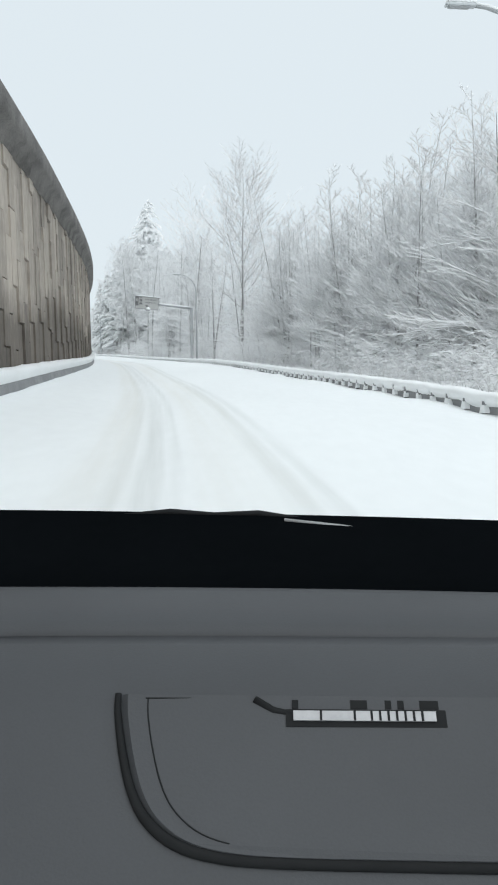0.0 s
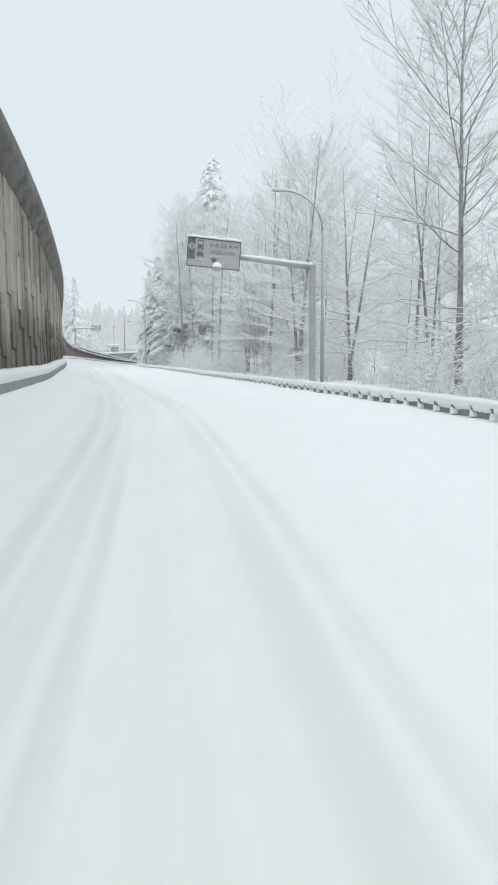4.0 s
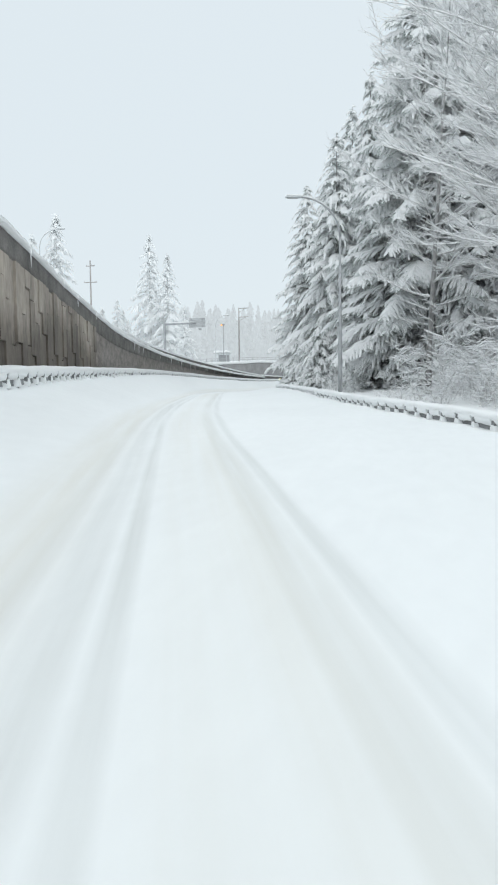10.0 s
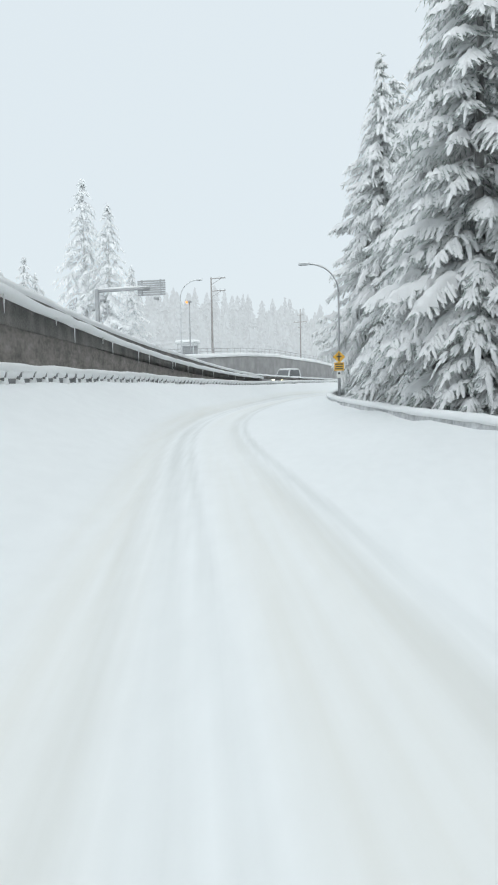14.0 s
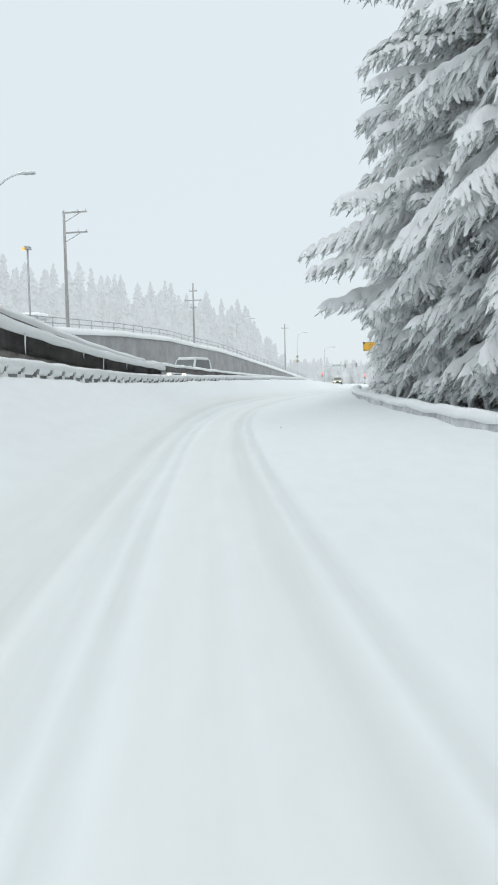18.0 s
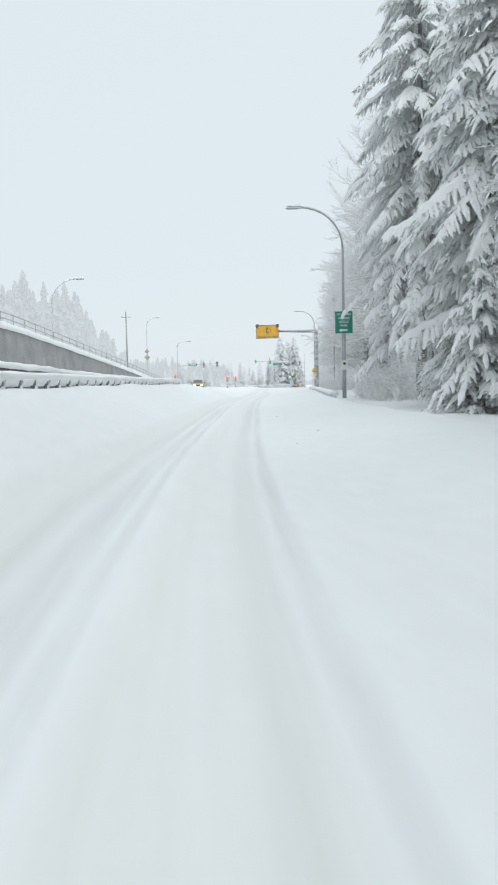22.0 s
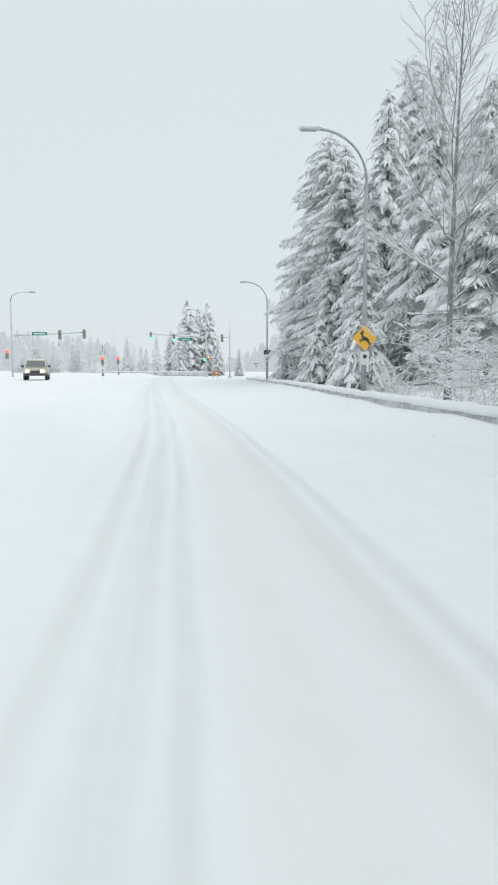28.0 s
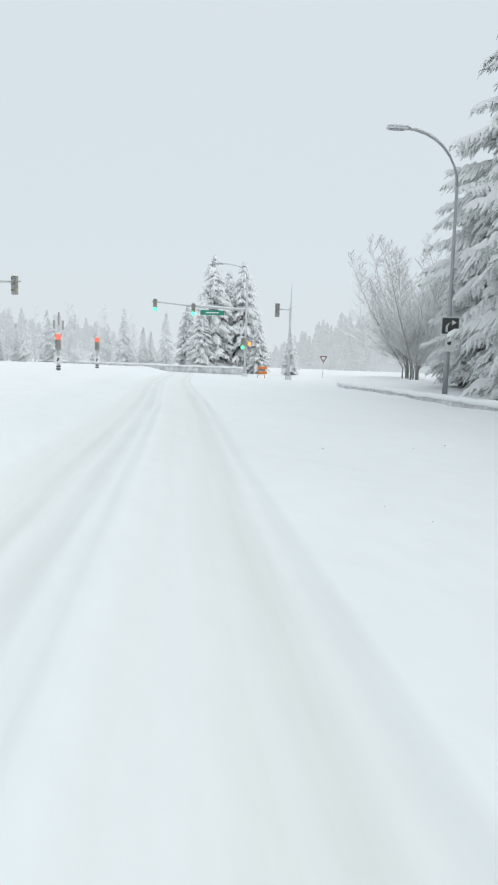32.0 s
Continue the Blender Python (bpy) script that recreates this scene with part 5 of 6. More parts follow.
def gantry(name, s, post_off, post_top, arm_end, arm_h, label, category, radius=0.13):
    """A post with one long arm; local x to the right of the road, y ahead."""
    foot = ground_height(s, post_off) - 0.1
    root = base(name, Matrix.Translation(at(s, 0)) @ pose(0, 0, 0, 0, 0, heading(s)), label, category, "overhead signs")
    part("post", boxed(post_off - radius, -radius, foot, post_off + radius, radius, post_top, bevel=0.03), M["steel"], root)
    part("base_plate", boxed(post_off - 0.28, -0.28, foot, post_off + 0.28, 0.28, foot + 0.14, bevel=0.02), M["steel"], root)
    tube("arm", [(post_off, 0, post_top - 0.1), ((post_off + arm_end) / 2, 0, (post_top - 0.1 + arm_h) / 2), (arm_end, 0, arm_h)], [radius * 0.95, radius * 0.85, radius * 0.7], M["steel"], root, sides=8)
    a, b = Vector((post_off, 0, post_top + 0.03)), Vector((arm_end, 0, arm_h + 0.10))
    pts = [a.lerp(b, i / 8) for i in range(9)]
    tube("arm_snow", pts, [0.09, 0.12, 0.11, 0.125, 0.11, 0.12, 0.11, 0.1, 0.07], M["snow"], root, "snow lying along the arm", 7, 0.75)
    return root


def bus_lane_sign():
    root = gantry("lane_sign", 79.2, 8.85, 5.55, 5.0, 5.85, "grey overhead lane sign on a long snowy arm", "road sign")
    face = base("sign_face", Matrix.Identity(4), "weathered white board of extruded slats", "")
    face.parent = root
    del face["label"]
    face.matrix_local = Matrix.Translation((4.1, -0.22, 5.93)) @ pose(0, 0, 0, 0, 4.5, 0)
    for i in range(6):
        part("slat", boxed(-1.2, -0.03, -0.62 + i * 0.206, 1.2, 0.03, -0.62 + i * 0.206 + 0.2, bevel=0.008), M["white"], face)
    for i, (x, z, w, h) in enumerate(((0, 0.625, 2.44, 0.03), (0, -0.635, 2.44, 0.03), (-1.21, 0, 0.03, 1.3), (1.21, 0, 0.03, 1.3))):
        part("frame", boxed(x - w / 2, -0.05, z - h / 2, x + w / 2, 0.05, z + h / 2, bevel=0.006), M["darksteel"], face)
    plate("lane_panel", rect(-1.03, 0.14, 0.30, 0.92), -0.045, -0.032, M["fadedblack"], face, "dark panel with a diamond")
    plate("lane_diamond", diamond(-1.03, 0.24, 0.17), -0.054, -0.047, M["white"], face)
    plate("diamond_core", [(-1.03, 0.13), (-0.975, 0.24), (-1.03, 0.35), (-1.085, 0.24)], -0.061, -0.056, M["fadedblack"], face)
    bus = plate("bus_symbol", [(-0.78, 0.16), (-0.50, 0.16), (-0.50, 0.50), (-0.53, 0.55), (-0.75, 0.55), (-0.78, 0.50)], -0.044, -0.034, M["fadedblack"], face)
    plate("bus_window", rect(-0.64, 0.42, 0.21, 0.15), -0.052, -0.046, M["white"], bus)
    for x in (-0.73, -0.55):
        plate("bus_wheel", rect(x, 0.13, 0.06, 0.08), -0.044, -0.034, M["fadedblack"], bus)
        plate("bus_light", rect(x, 0.22, 0.05, 0.03), -0.052, -0.046, M["white"], bus)
    car = plate("car_symbol", [(-0.80, -0.16), (-0.48, -0.16), (-0.48, -0.04), (-0.53, 0.0), (-0.56, 0.09), (-0.72, 0.09), (-0.75, 0.0), (-0.80, -0.04)], -0.044, -0.034, M["fadedblack"], face)
    plate("car_window", [(-0.71, 0.0), (-0.57, 0.0), (-0.59, 0.06), (-0.69, 0.06)], -0.052, -0.046, M["white"], car)
    for x in (-0.76, -0.52):
        plate("car_wheel", rect(x, -0.19, 0.06, 0.07), -0.044, -0.034, M["fadedblack"], car)
    lettering("hours_line", "6-8:30 AM", 0.26, 0.44, 0.36, -0.036, M["fadedblack"], face, 1.28)
    lettering("days_line", "MON-FRI", 0.26, 0.40, 0.05, -0.036, M["fadedblack"], face, 1.10)
    plate("lane_arrow", [(-0.03, -0.15), (0.03, -0.15), (0.03, -0.25), (0.18, -0.22), (0.0, -0.44), (-0.18, -0.22), (-0.03, -0.25)], -0.044, -0.034, M["fadedblack"], face)
    snow_on(face, -1.2, 1.2, 0.645, 0.14, 0.12)
    lamp = part("sign_lamp", boxed(-0.10, -0.72, -0.84, 0.28, -0.42, -0.70, bevel=0.05), M["grey"], face, "small grey floodlight")
    tube("lamp_bracket", [(-0.05, 0, -0.62), (-0.05, -0.5, -0.80), (0.1, -0.55, -0.74)], [0.025, 0.025, 0.025], M["darksteel"], lamp, sides=6)
    bm = bmesh.new()
    bmesh.ops.create_uvsphere(bm, u_segments=14, v_segments=8, radius=1.0, matrix=Matrix.LocRotScale((0.09, -0.57, -0.69), None, (0.23, 0.20, 0.24)))
    for v in bm.verts:
        v.co.z = max(v.co.z, -0.70)
    part("lamp_snow", bm, M["snow"], lamp, "dome of snow on the floodlight", True)


def stop_sign_ahead():
    root = gantry("warning_sign", 296.9, 5.75, 5.55, 2.3, 5.55, "amber overhead warning sign on a snowy arm", "road sign", 0.11)
    face = part("sign_face", boxed(0.42, -0.20, 4.95, 2.38, -0.14, 6.10, bevel=0.02), M["yellow"], root)
    for z0, z1, x0, x1 in ((4.945, 4.965, 0.42, 2.38), (6.085, 6.105, 0.42, 2.38), (4.95, 6.10, 0.41, 0.43), (4.95, 6.10, 2.37, 2.39)):
        part("edge", boxed(x0, -0.212, z0, x1, -0.13, z1), M["black"], face)
    d = 0.345
    for (x0, z0), (x1, z1) in (((1.4, 5.62 + d), (1.4 + d, 5.62)), ((1.4 + d, 5.62), (1.4, 5.62 - d)), ((1.4, 5.62 - d), (1.4 - d, 5.62)), ((1.4 - d, 5.62), (1.4, 5.62 + d))):
        tube("diamond_line", [(x0, -0.206, z0), (x1, -0.206, z1)], [0.008, 0.008], M["black"], face, sides=4)
    plate("signal_symbol", rect(1.4, 5.62, 0.15, 0.40), -0.212, -0.202, M["black"], face)
    for i, c in enumerate(("red_off", "amber_on", "green_off")):
        m = {"red_off": M["maroon"], "amber_on": M["amber_on"], "green_off": M["green"]}[c]
        n = 16
        plate("symbol_light", [(1.4 + 0.058 * math.cos(6.283 * k / n), 5.745 - i * 0.125 + 0.058 * math.sin(6.283 * k / n)) for k in range(n)], -0.222, -0.214, m, face, "lit amber disc" if i == 1 else "")
    lettering("warning_words", "PREPARE TO STOP", 0.17, 1.4, 5.045, -0.206, M["black"], face, 1.80)
    plate("rule_line", rect(1.4, 5.155, 1.9, 0.012), -0.208, -0.202, M["black"], face)
    snow_on(root, 0.45, 2.35, 6.10, 0.12, 0.11)
    for x in (0.52, 2.30):
        b = base("beacon", Matrix.Identity(4), "dark round beacon lamp capped with snow", "")
        b.parent = root
        del b["label"]
        vs, fs = tube_data([(x, -0.12, 6.03), (x, -0.26, 6.03), (x, -0.42, 6.03)], [0.14, 0.145, 0.15], 14)
        link("visor", vs, fs, M["black"], b, smooth_faces=True)
        vs, fs = tube_data([(x, -0.425, 6.03), (x, -0.435, 6.03)], [0.11, 0.11], 14)
        link("lens", vs, fs, M["glass"], b)
        vs, fs = tube_data([(x, -0.10, 6.18), (x, -0.25, 6.22), (x, -0.40, 6.18)], [0.06, 0.12, 0.06], 8, 0.6)
        link("snow_cap", vs, fs, M["snow"], b, smooth_faces=True)


M["maroon"] = mat("unlit_red_paint", (0.16, 0.03, 0.04), 0.5, vary=0.1, bump=0.0)


def post_sign(name, s, off, label, category="road sign"):
    return base(name, Matrix.Translation(at(s, off)) @ pose(0, 0, 0, 0, 0, heading(s)), label, category, "signs on lamp posts")


def bars(parent, rows, y, material, cz, height, width):
    for i in range(rows):
        z = cz + height * (0.5 - (i + 0.5) / rows)
        plate("writing_bar", rect(0, z, width * (0.95 - 0.12 * (i % 2)), height / rows * 0.5), y - 0.005, y, material, parent)


def no_stopping(root, z, y=-0.13):
    p = part("small_plate", boxed(-0.15, y - 0.012, z - 0.22, 0.15, y, z + 0.22, bevel=0.005), M["signwhite"], root, "small white parking plate")
    plate("plate_symbol", [(0.07 * math.cos(a * 0.524), z + 0.06 + 0.07 * math.sin(a * 0.524)) for a in range(12)], y - 0.018, y - 0.014, M["black"], p)


def crossroad_sign():
    root = post_sign("crossroad_sign", 204.1, 4.95, "yellow diamond crossroad sign with a yellow tab below")
    f = plate("diamond_plate", diamond(0, 2.88, 0.37), -0.15, -0.13, M["yellow"], root)
    plate("cross_symbol", rect(0, 2.88, 0.075, 0.50), -0.156, -0.152, M["black"], f)
    plate("cross_bar", rect(0, 2.91, 0.30, 0.075), -0.163, -0.158, M["black"], f)
    t = part("tab", boxed(-0.29, -0.15, 2.06, 0.29, -0.13, 2.55, bevel=0.01), M["yellow"], root)
    bars(t, 3, -0.152, M["black"], 2.31, 0.42, 0.50)
    no_stopping(root, 1.84)


def park_sign():
    root = post_sign("park_sign", 265.3, 5.2, "green park direction sign with white letters on a lamp post")
    f = part("sign_plate", boxed(-0.40, -0.15, 3.30, 0.40, -0.13, 4.30, bevel=0.015), M["green"], root)
    for i, w in enumerate(("MOUNTAIN", "AIR BIKE", "SKILLS", "PARK")):
        lettering("word", w, 0.15, 0, 4.16 - i * 0.17, -0.152, M["signwhite"], f, (0.62, 0.54, 0.42, 0.31)[i])
    plate("arrow", [(-0.24, 3.44), (-0.10, 3.53), (-0.10, 3.475), (0.16, 3.475), (0.16, 3.405), (-0.10, 3.405), (-0.10, 3.35)], -0.157, -0.152, M["signwhite"], f)
    no_stopping(root, 1.85)


def deer_sign():
    root = post_sign("deer_sign", 313.5, 6.35, "yellow diamond deer warning sign on a lamp post")
    f = plate("diamond_plate", diamond(0, 2.28, 0.42), -0.15, -0.13, M["yellow"], root)
    d = plate("deer_body", [(-0.10, 2.22), (0.10, 2.16), (0.14, 2.22), (0.06, 2.29), (-0.06, 2.34), (-0.08, 2.44), (-0.16, 2.46), (-0.17, 2.41), (-0.12, 2.38)], -0.157, -0.152, M["black"], f)
    for a, b in (((-0.10, 2.25), (-0.19, 2.20)), ((-0.06, 2.24), (-0.17, 2.14)), ((0.11, 2.18), (0.20, 2.08)), ((0.08, 2.18), (0.17, 2.03)), ((-0.12, 2.45), (-0.07, 2.53)), ((-0.10, 2.44), (-0.03, 2.49))):
        tube("deer_leg", [(a[0], -0.157, a[1]), (b[0], -0.157, b[1])], [0.018, 0.01], M["black"], d, sides=4)
    no_stopping(root, 1.62)


def turn_sign():
    root = post_sign("turn_lane_sign", 355.4, 8.85, "black and white turn lane sign on a lamp post")
    f = part("sign_plate", boxed(-0.32, -0.15, 2.28, 0.32, -0.13, 2.92, bevel=0.01), M["signwhite"], root)
    g = plate("black_panel", rect(0, 2.62, 0.56, 0.52), -0.157, -0.152, M["black"], f)
    tube("turn_arrow", [(-0.12, -0.162, 2.42), (-0.12, -0.162, 2.60), (-0.06, -0.162, 2.70), (0.06, -0.162, 2.73)], [0.04, 0.04, 0.04, 0.04], M["signwhite"], g, sides=4, squash=0.2)
    plate("arrow_head", [(0.05, 2.64), (0.20, 2.73), (0.05, 2.82)], -0.166, -0.16, M["signwhite"], g)
    no_stopping(root, 2.0)


bus_lane_sign()
stop_sign_ahead()
crossroad_sign()
park_sign()
deer_sign()
turn_sign()

# ---- the ramp, its railing and the lane beyond the wall ----
ramp = base("ramp_wall", Matrix.Identity(4), "pale concrete ramp wall with snow along its edge", "wall", kind="structure")
sweep("wall_face", span(218, 334, 3), lambda s: ((RAMP, -0.4), (RAMP, ramp_top(s)), (RAMP - 0.4, ramp_top(s)), (RAMP - 0.4, -0.4)), M["concrete"], ramp)
sweep("snow_edge", span(218, 334, 1.5), lambda s: ((RAMP + 0.06, ramp_top(s) - 0.02), (RAMP + 0.05, ramp_top(s) + 0.32), (RAMP - 0.3, ramp_top(s) + 0.42), (RAMP - 0.8, ramp_top(s) + 0.2), (RAMP - 0.8, ramp_top(s) - 0.3)), M["snow"], ramp, "bank of snow along the edge", uneven=0.05)
railing = base("railing", Matrix.Identity(4), "pale metal pedestrian railing along the snowy ramp", "railing")
for k, h in enumerate((0.62, 0.95)):
    st = span(220, 330, 3)
    tube("rail", [at(s, RAMP - 0.25, ramp_top(s) + h) for s in st], [0.03] * len(st), M["grey"], railing, sides=5)
s = 220.0
post_me = None
while s < 330:
    p = tube("post", [(0, 0, 0), (0, 0, 0.8)], [0.03, 0.03], M["grey"], railing, sides=5) if post_me is None else new("post", post_me)
    post_me = p.data
    p.parent = railing
    p.matrix_world = Matrix.Translation(at(s, RAMP - 0.25, ramp_top(s) + 0.15))
    s += 2.0
median_cap = table((150, 3.75), (165, 3.5), (183, 3.3), (190, 3.22), (208, 2.55), (219, 2.36), (228, 2.2), (240, 1.95), (250, 1.78), (265, 1.55), (280, 1.35), (300, 0.8))
parapet(152, 275, lambda s: -4.75, median_cap, "median_barrier", "dark concrete median barrier buried in snow", -1, 0.42, "coping")


# ---- poles and lamps on the left ----


def utility_pole(s, o, top, arms, label, brace=False):
    g = ground_height(s, o)
    root = base("utility_pole", Matrix.Translation(at(s, o, g)) @ pose(0, 0, 0, 0, 0, heading(s)), label, "utility pole", "utility poles")
    H = top - g
    tube("pole", [(0, 0, -0.3), (0, 0, H * 0.5), (0, 0, H)], [0.17, 0.14, 0.10], M["timber"], root)
    for dz, x0, x1 in arms:
        part("crossarm", boxed(x0, -0.06, H - dz - 0.06, x1, 0.06, H - dz + 0.06, bevel=0.01), M["timber"], root)
        snow_on(root, x0, x1, H - dz + 0.06, 0.06, 0.05)
        for x in (x0 + 0.1, (x0 + x1) / 2 + 0.25, x1 - 0.1):
            tube("insulator", [(x, 0, H - dz + 0.06), (x, 0, H - dz + 0.24)], [0.04, 0.025], M["grey"], root, sides=6)
        if brace:
            tube("brace", [(0, 0.02, H - dz - 0.75), (x1 * 0.7, 0.02, H - dz - 0.05)], [0.03, 0.03], M["timber"], root, sides=5)
    return root


utility_pole(251, -19.3, 15.1, ((0.15, -0.1, 2.0), (1.75, -0.1, 2.0)), "haze-paled timber utility pole with two one-sided crossarms", True)
utility_pole(294.6, -23, 15.0, ((1.1, -0.6, 0.6), (2.4, -1.25, 1.25), (3.4, -0.4, 0.4)), "tall timber utility pole with three crossarms")
utility_pole(219.8, -28.7, 19.4, ((0.8, -0.7, 0.7), (3.2, -1.1, 1.1)), "timber utility pole with a double crossarm")
utility_pole(372, -26, 15.2, ((1.0, -0.9, 0.9),), "thin timber utility pole in the snowfall")
LEFT_LABEL = "curved grey street lamp above the ramp"
street_lamp(229, -13.1, -10.8, 11.5, ground_height(229, -13.6), LEFT_LABEL, metal="palesteel")
street_lamp(285, -14.2, -11.8, 8.9, ground_height(285, -14.2), LEFT_LABEL, metal="palesteel")
street_lamp(182, -16.0, -13.7, 14.7, ground_height(182, -16), LEFT_LABEL, metal="palesteel")
street_lamp(331, -15.2, -13.4, 10.2, ground_height(331, -15.2), LEFT_LABEL, metal="palesteel")
dd = post_sign("warning_diamonds", 331, -15.2, "pair of faded tan warning diamonds on a lamp post")
plate("upper_diamond", diamond(0, 5.75, 0.33), -0.15, -0.13, M["housing"], dd)
plate("lower_diamond", diamond(0, 4.95, 0.40), -0.15, -0.13, M["housing"], dd)
al = base("area_light", Matrix.Translation(at(249, -21.5, ground_height(249, -21.5))), "square area light, lit amber, on a grey pole", "street lamp")
tube("pole", [(0, 0, -0.2), (0, 0, 11.9 - ground_height(249, -21.5))], [0.09, 0.07], M["steel"], al)
part("lamp_head", boxed(-0.25, -0.3, 11.8 - ground_height(249, -21.5), 0.25, 0.3, 12.05 - ground_height(249, -21.5), bevel=0.04), M["grey"], al)
part("lit_lens", boxed(-0.42, -0.34, 11.72 - ground_height(249, -21.5), -0.16, -0.1, 11.97 - ground_height(249, -21.5), bevel=0.06), M["amber_on"], al, "glowing amber lens")

# the far carriageway's overhead sign, seen from its back
bs = base("overhead_sign", Matrix.Translation(at(219.5, 0)) @ pose(0, 0, 0, 0, 0, heading(219.5)), "slatted back of an overhead road sign on a snowy arm", "road sign", "overhead signs")
g = ground_height(219.5, -16.8)
part("post", boxed(-16.95, -0.15, g - 0.2, -16.65, 0.15, 9.75, bevel=0.03), M["steel"], bs)
tube("arm", [(-16.8, 0, 9.55), (-12, 0, 9.6)], [0.13, 0.1], M["steel"], bs)
tube("arm_snow", [(-16.9, 0, 9.74), (-14, 0, 9.76), (-12.1, 0, 9.75)], [0.1, 0.13, 0.08], M["snow"], bs, "snow lying along the arm", 7, 0.7)
for i in range(7):
    part("slat", boxed(-13.1, 0.12, 9.0 + i * 0.19, -10.6, 0.18, 9.0 + i * 0.19 + 0.15, bevel=0.01), M["grey"], bs)
for x in (-12.7, -11.0):
    part("stringer", boxed(x - 0.04, 0.06, 8.98, x + 0.04, 0.115, 10.32), M["steel"], bs)
tube("sign_lamp", [(-11.7, 0.3, 8.8), (-11.3, 0.3, 8.7)], [0.1, 0.14], M["grey"], bs)

# a small snow-roofed shelter by the ramp
sh = base("shelter", Matrix.Translation(at(254, -24.5, ground_height(254, -24.5))) @ pose(0, 0, 0, 0, 0, heading(254)), "small shelter with a thick snow roof", "shelter")
for x in (-1.2, 1.2):
    for y in (-0.7, 0.7):
        part("post", boxed(x - 0.05, y - 0.05, -0.2, x + 0.05, y + 0.05, 2.3), M["palesteel"], sh)
part("back_panel", boxed(-1.15, 0.66, 0.2, 1.15, 0.70, 2.1), M["grey"], sh)
part("roof", boxed(-1.5, -1.0, 2.3, 1.5, 1.0, 2.45, bevel=0.03), M["palesteel"], sh)
part("roof_snow", boxed(-1.5, -1.0, 2.455, 1.5, 1.0, 2.85, bevel=0.16), M["snow"], sh, "thick rounded snow", True)

# ---- traffic signals ----


def signal_head(root, x, y, z, lit, arrow_back=False):
    """Housing of three lenses facing the traffic; z is the bottom."""
    h = base("signal_head", Matrix.Identity(4), "", "")
    h.parent = root
    part("housing", boxed(x - 0.17, y - 0.12, z, x + 0.17, y + 0.12, z + 1.0, bevel=0.03), M["housing"], h)
    for i, c in enumerate(("green", "amber", "red")):
        cz = z + 0.17 + i * 0.33
        vs, fs = tube_data([(x, y - 0.125, cz), (x, y - 0.145 - (0.03 if c == lit else 0), cz)], [0.16, 0.155], 14)
        link("lens", vs, fs, M[c + "_on"] if c == lit else M["grey"], h, ("glowing " + c + " lens") if c == lit else "")
        pts = [(x + 0.15 * math.cos(a), y - 0.12, cz + 0.15 * math.sin(a)) for a in [math.pi * k / 8 for k in range(9)]]
        vs = [Vector(p) for p in pts] + [Vector((p[0], y - 0.34, p[2])) for p in pts] + [Vector((p[0] * 0.93 + x * 0.07, y - 0.34, p[2] * 0.93 + cz * 0.07)) for p in pts] + [Vector((p[0] * 0.93 + x * 0.07, y - 0.12, p[2] * 0.93 + cz * 0.07)) for p in pts]
        fs = [(k + 9 * q, k + 1 + 9 * q, k + 1 + 9 * ((q + 1) % 4), k + 9 * ((q + 1) % 4)) for q in range(4) for k in range(8)]
        link("visor", vs, fs, M["housing"], h, smooth_faces=True)
    vs, fs = tube_data([(x, y - 0.1, z + 1.02), (x, y + 0.1, z + 1.02)], [0.14, 0.14], 8, 0.6)
    link("snow_cap", vs, fs, M["snow"], h, smooth_faces=True)
    return h


def signal(s, off, top, label, foot=0.15):
    root = base("traffic_signal", Matrix.Translation(at(s, off)) @ pose(0, 0, 0, 0, 0, heading(s)), label, "traffic light", "traffic signals")
    tube("pole", [(0, 0, foot - 0.3), (0, 0, top)], [0.11, 0.085], M["palesteel"], root)
    part("base_plate", boxed(-0.22, -0.22, foot - 0.3, 0.22, 0.22, foot + 0.08, bevel=0.02), M["palesteel"], root)
    return root


r = signal(395, 5.5, 8.2, "mast-arm traffic signal showing green over a snowy crossing")
tube("mast_arm", [(0, 0, 5.55), (-4.6, 0, 5.75), (-8.0, 0, 6.0)], [0.09, 0.075, 0.05], M["palesteel"], r)
tube("arm_snow", [(-0.1, 0, 5.67), (-2.4, 0, 5.76), (-4.6, 0, 5.83)], [0.07, 0.09, 0.06], M["snow"], r, "snow on the arm", 7, 0.7)
tube("lamp_arm", [(0, 0, 8.2), (-0.15, 0, 8.75), (-0.7, 0, 9.2), (-1.6, 0, 9.35), (-2.2, 0, 9.35)], [0.06, 0.055, 0.05, 0.05, 0.045], M["palesteel"], r)
part("lamp_head", boxed(-2.8, -0.13, 9.28, -2.1, 0.13, 9.42, bevel=0.04), M["grey"], r)
signal_head(r, -7.7, -0.15, 5.2, "green")
signal_head(r, -4.5, -0.15, 4.95, "green")
signal_head(r, -0.25, -0.2, 2.25, "green")
part("walk_lamp", boxed(0.14, -0.3, 2.55, 0.50, -0.05, 2.95, bevel=0.03), M["grey"], r)
part("hand_symbol", boxed(0.20, -0.32, 2.61, 0.44, -0.305, 2.89, bevel=0.005), M["amber_on"], r, "glowing orange walk lamp")
b = part("street_name_plate", boxed(-3.9, -0.12, 5.05, -1.9, -0.08, 5.45, bevel=0.01), M["green"], r, "green street plate")
plate("writing_bar", rect(-2.9, 5.25, 1.1, 0.09), -0.126, -0.122, M["signwhite"], b)

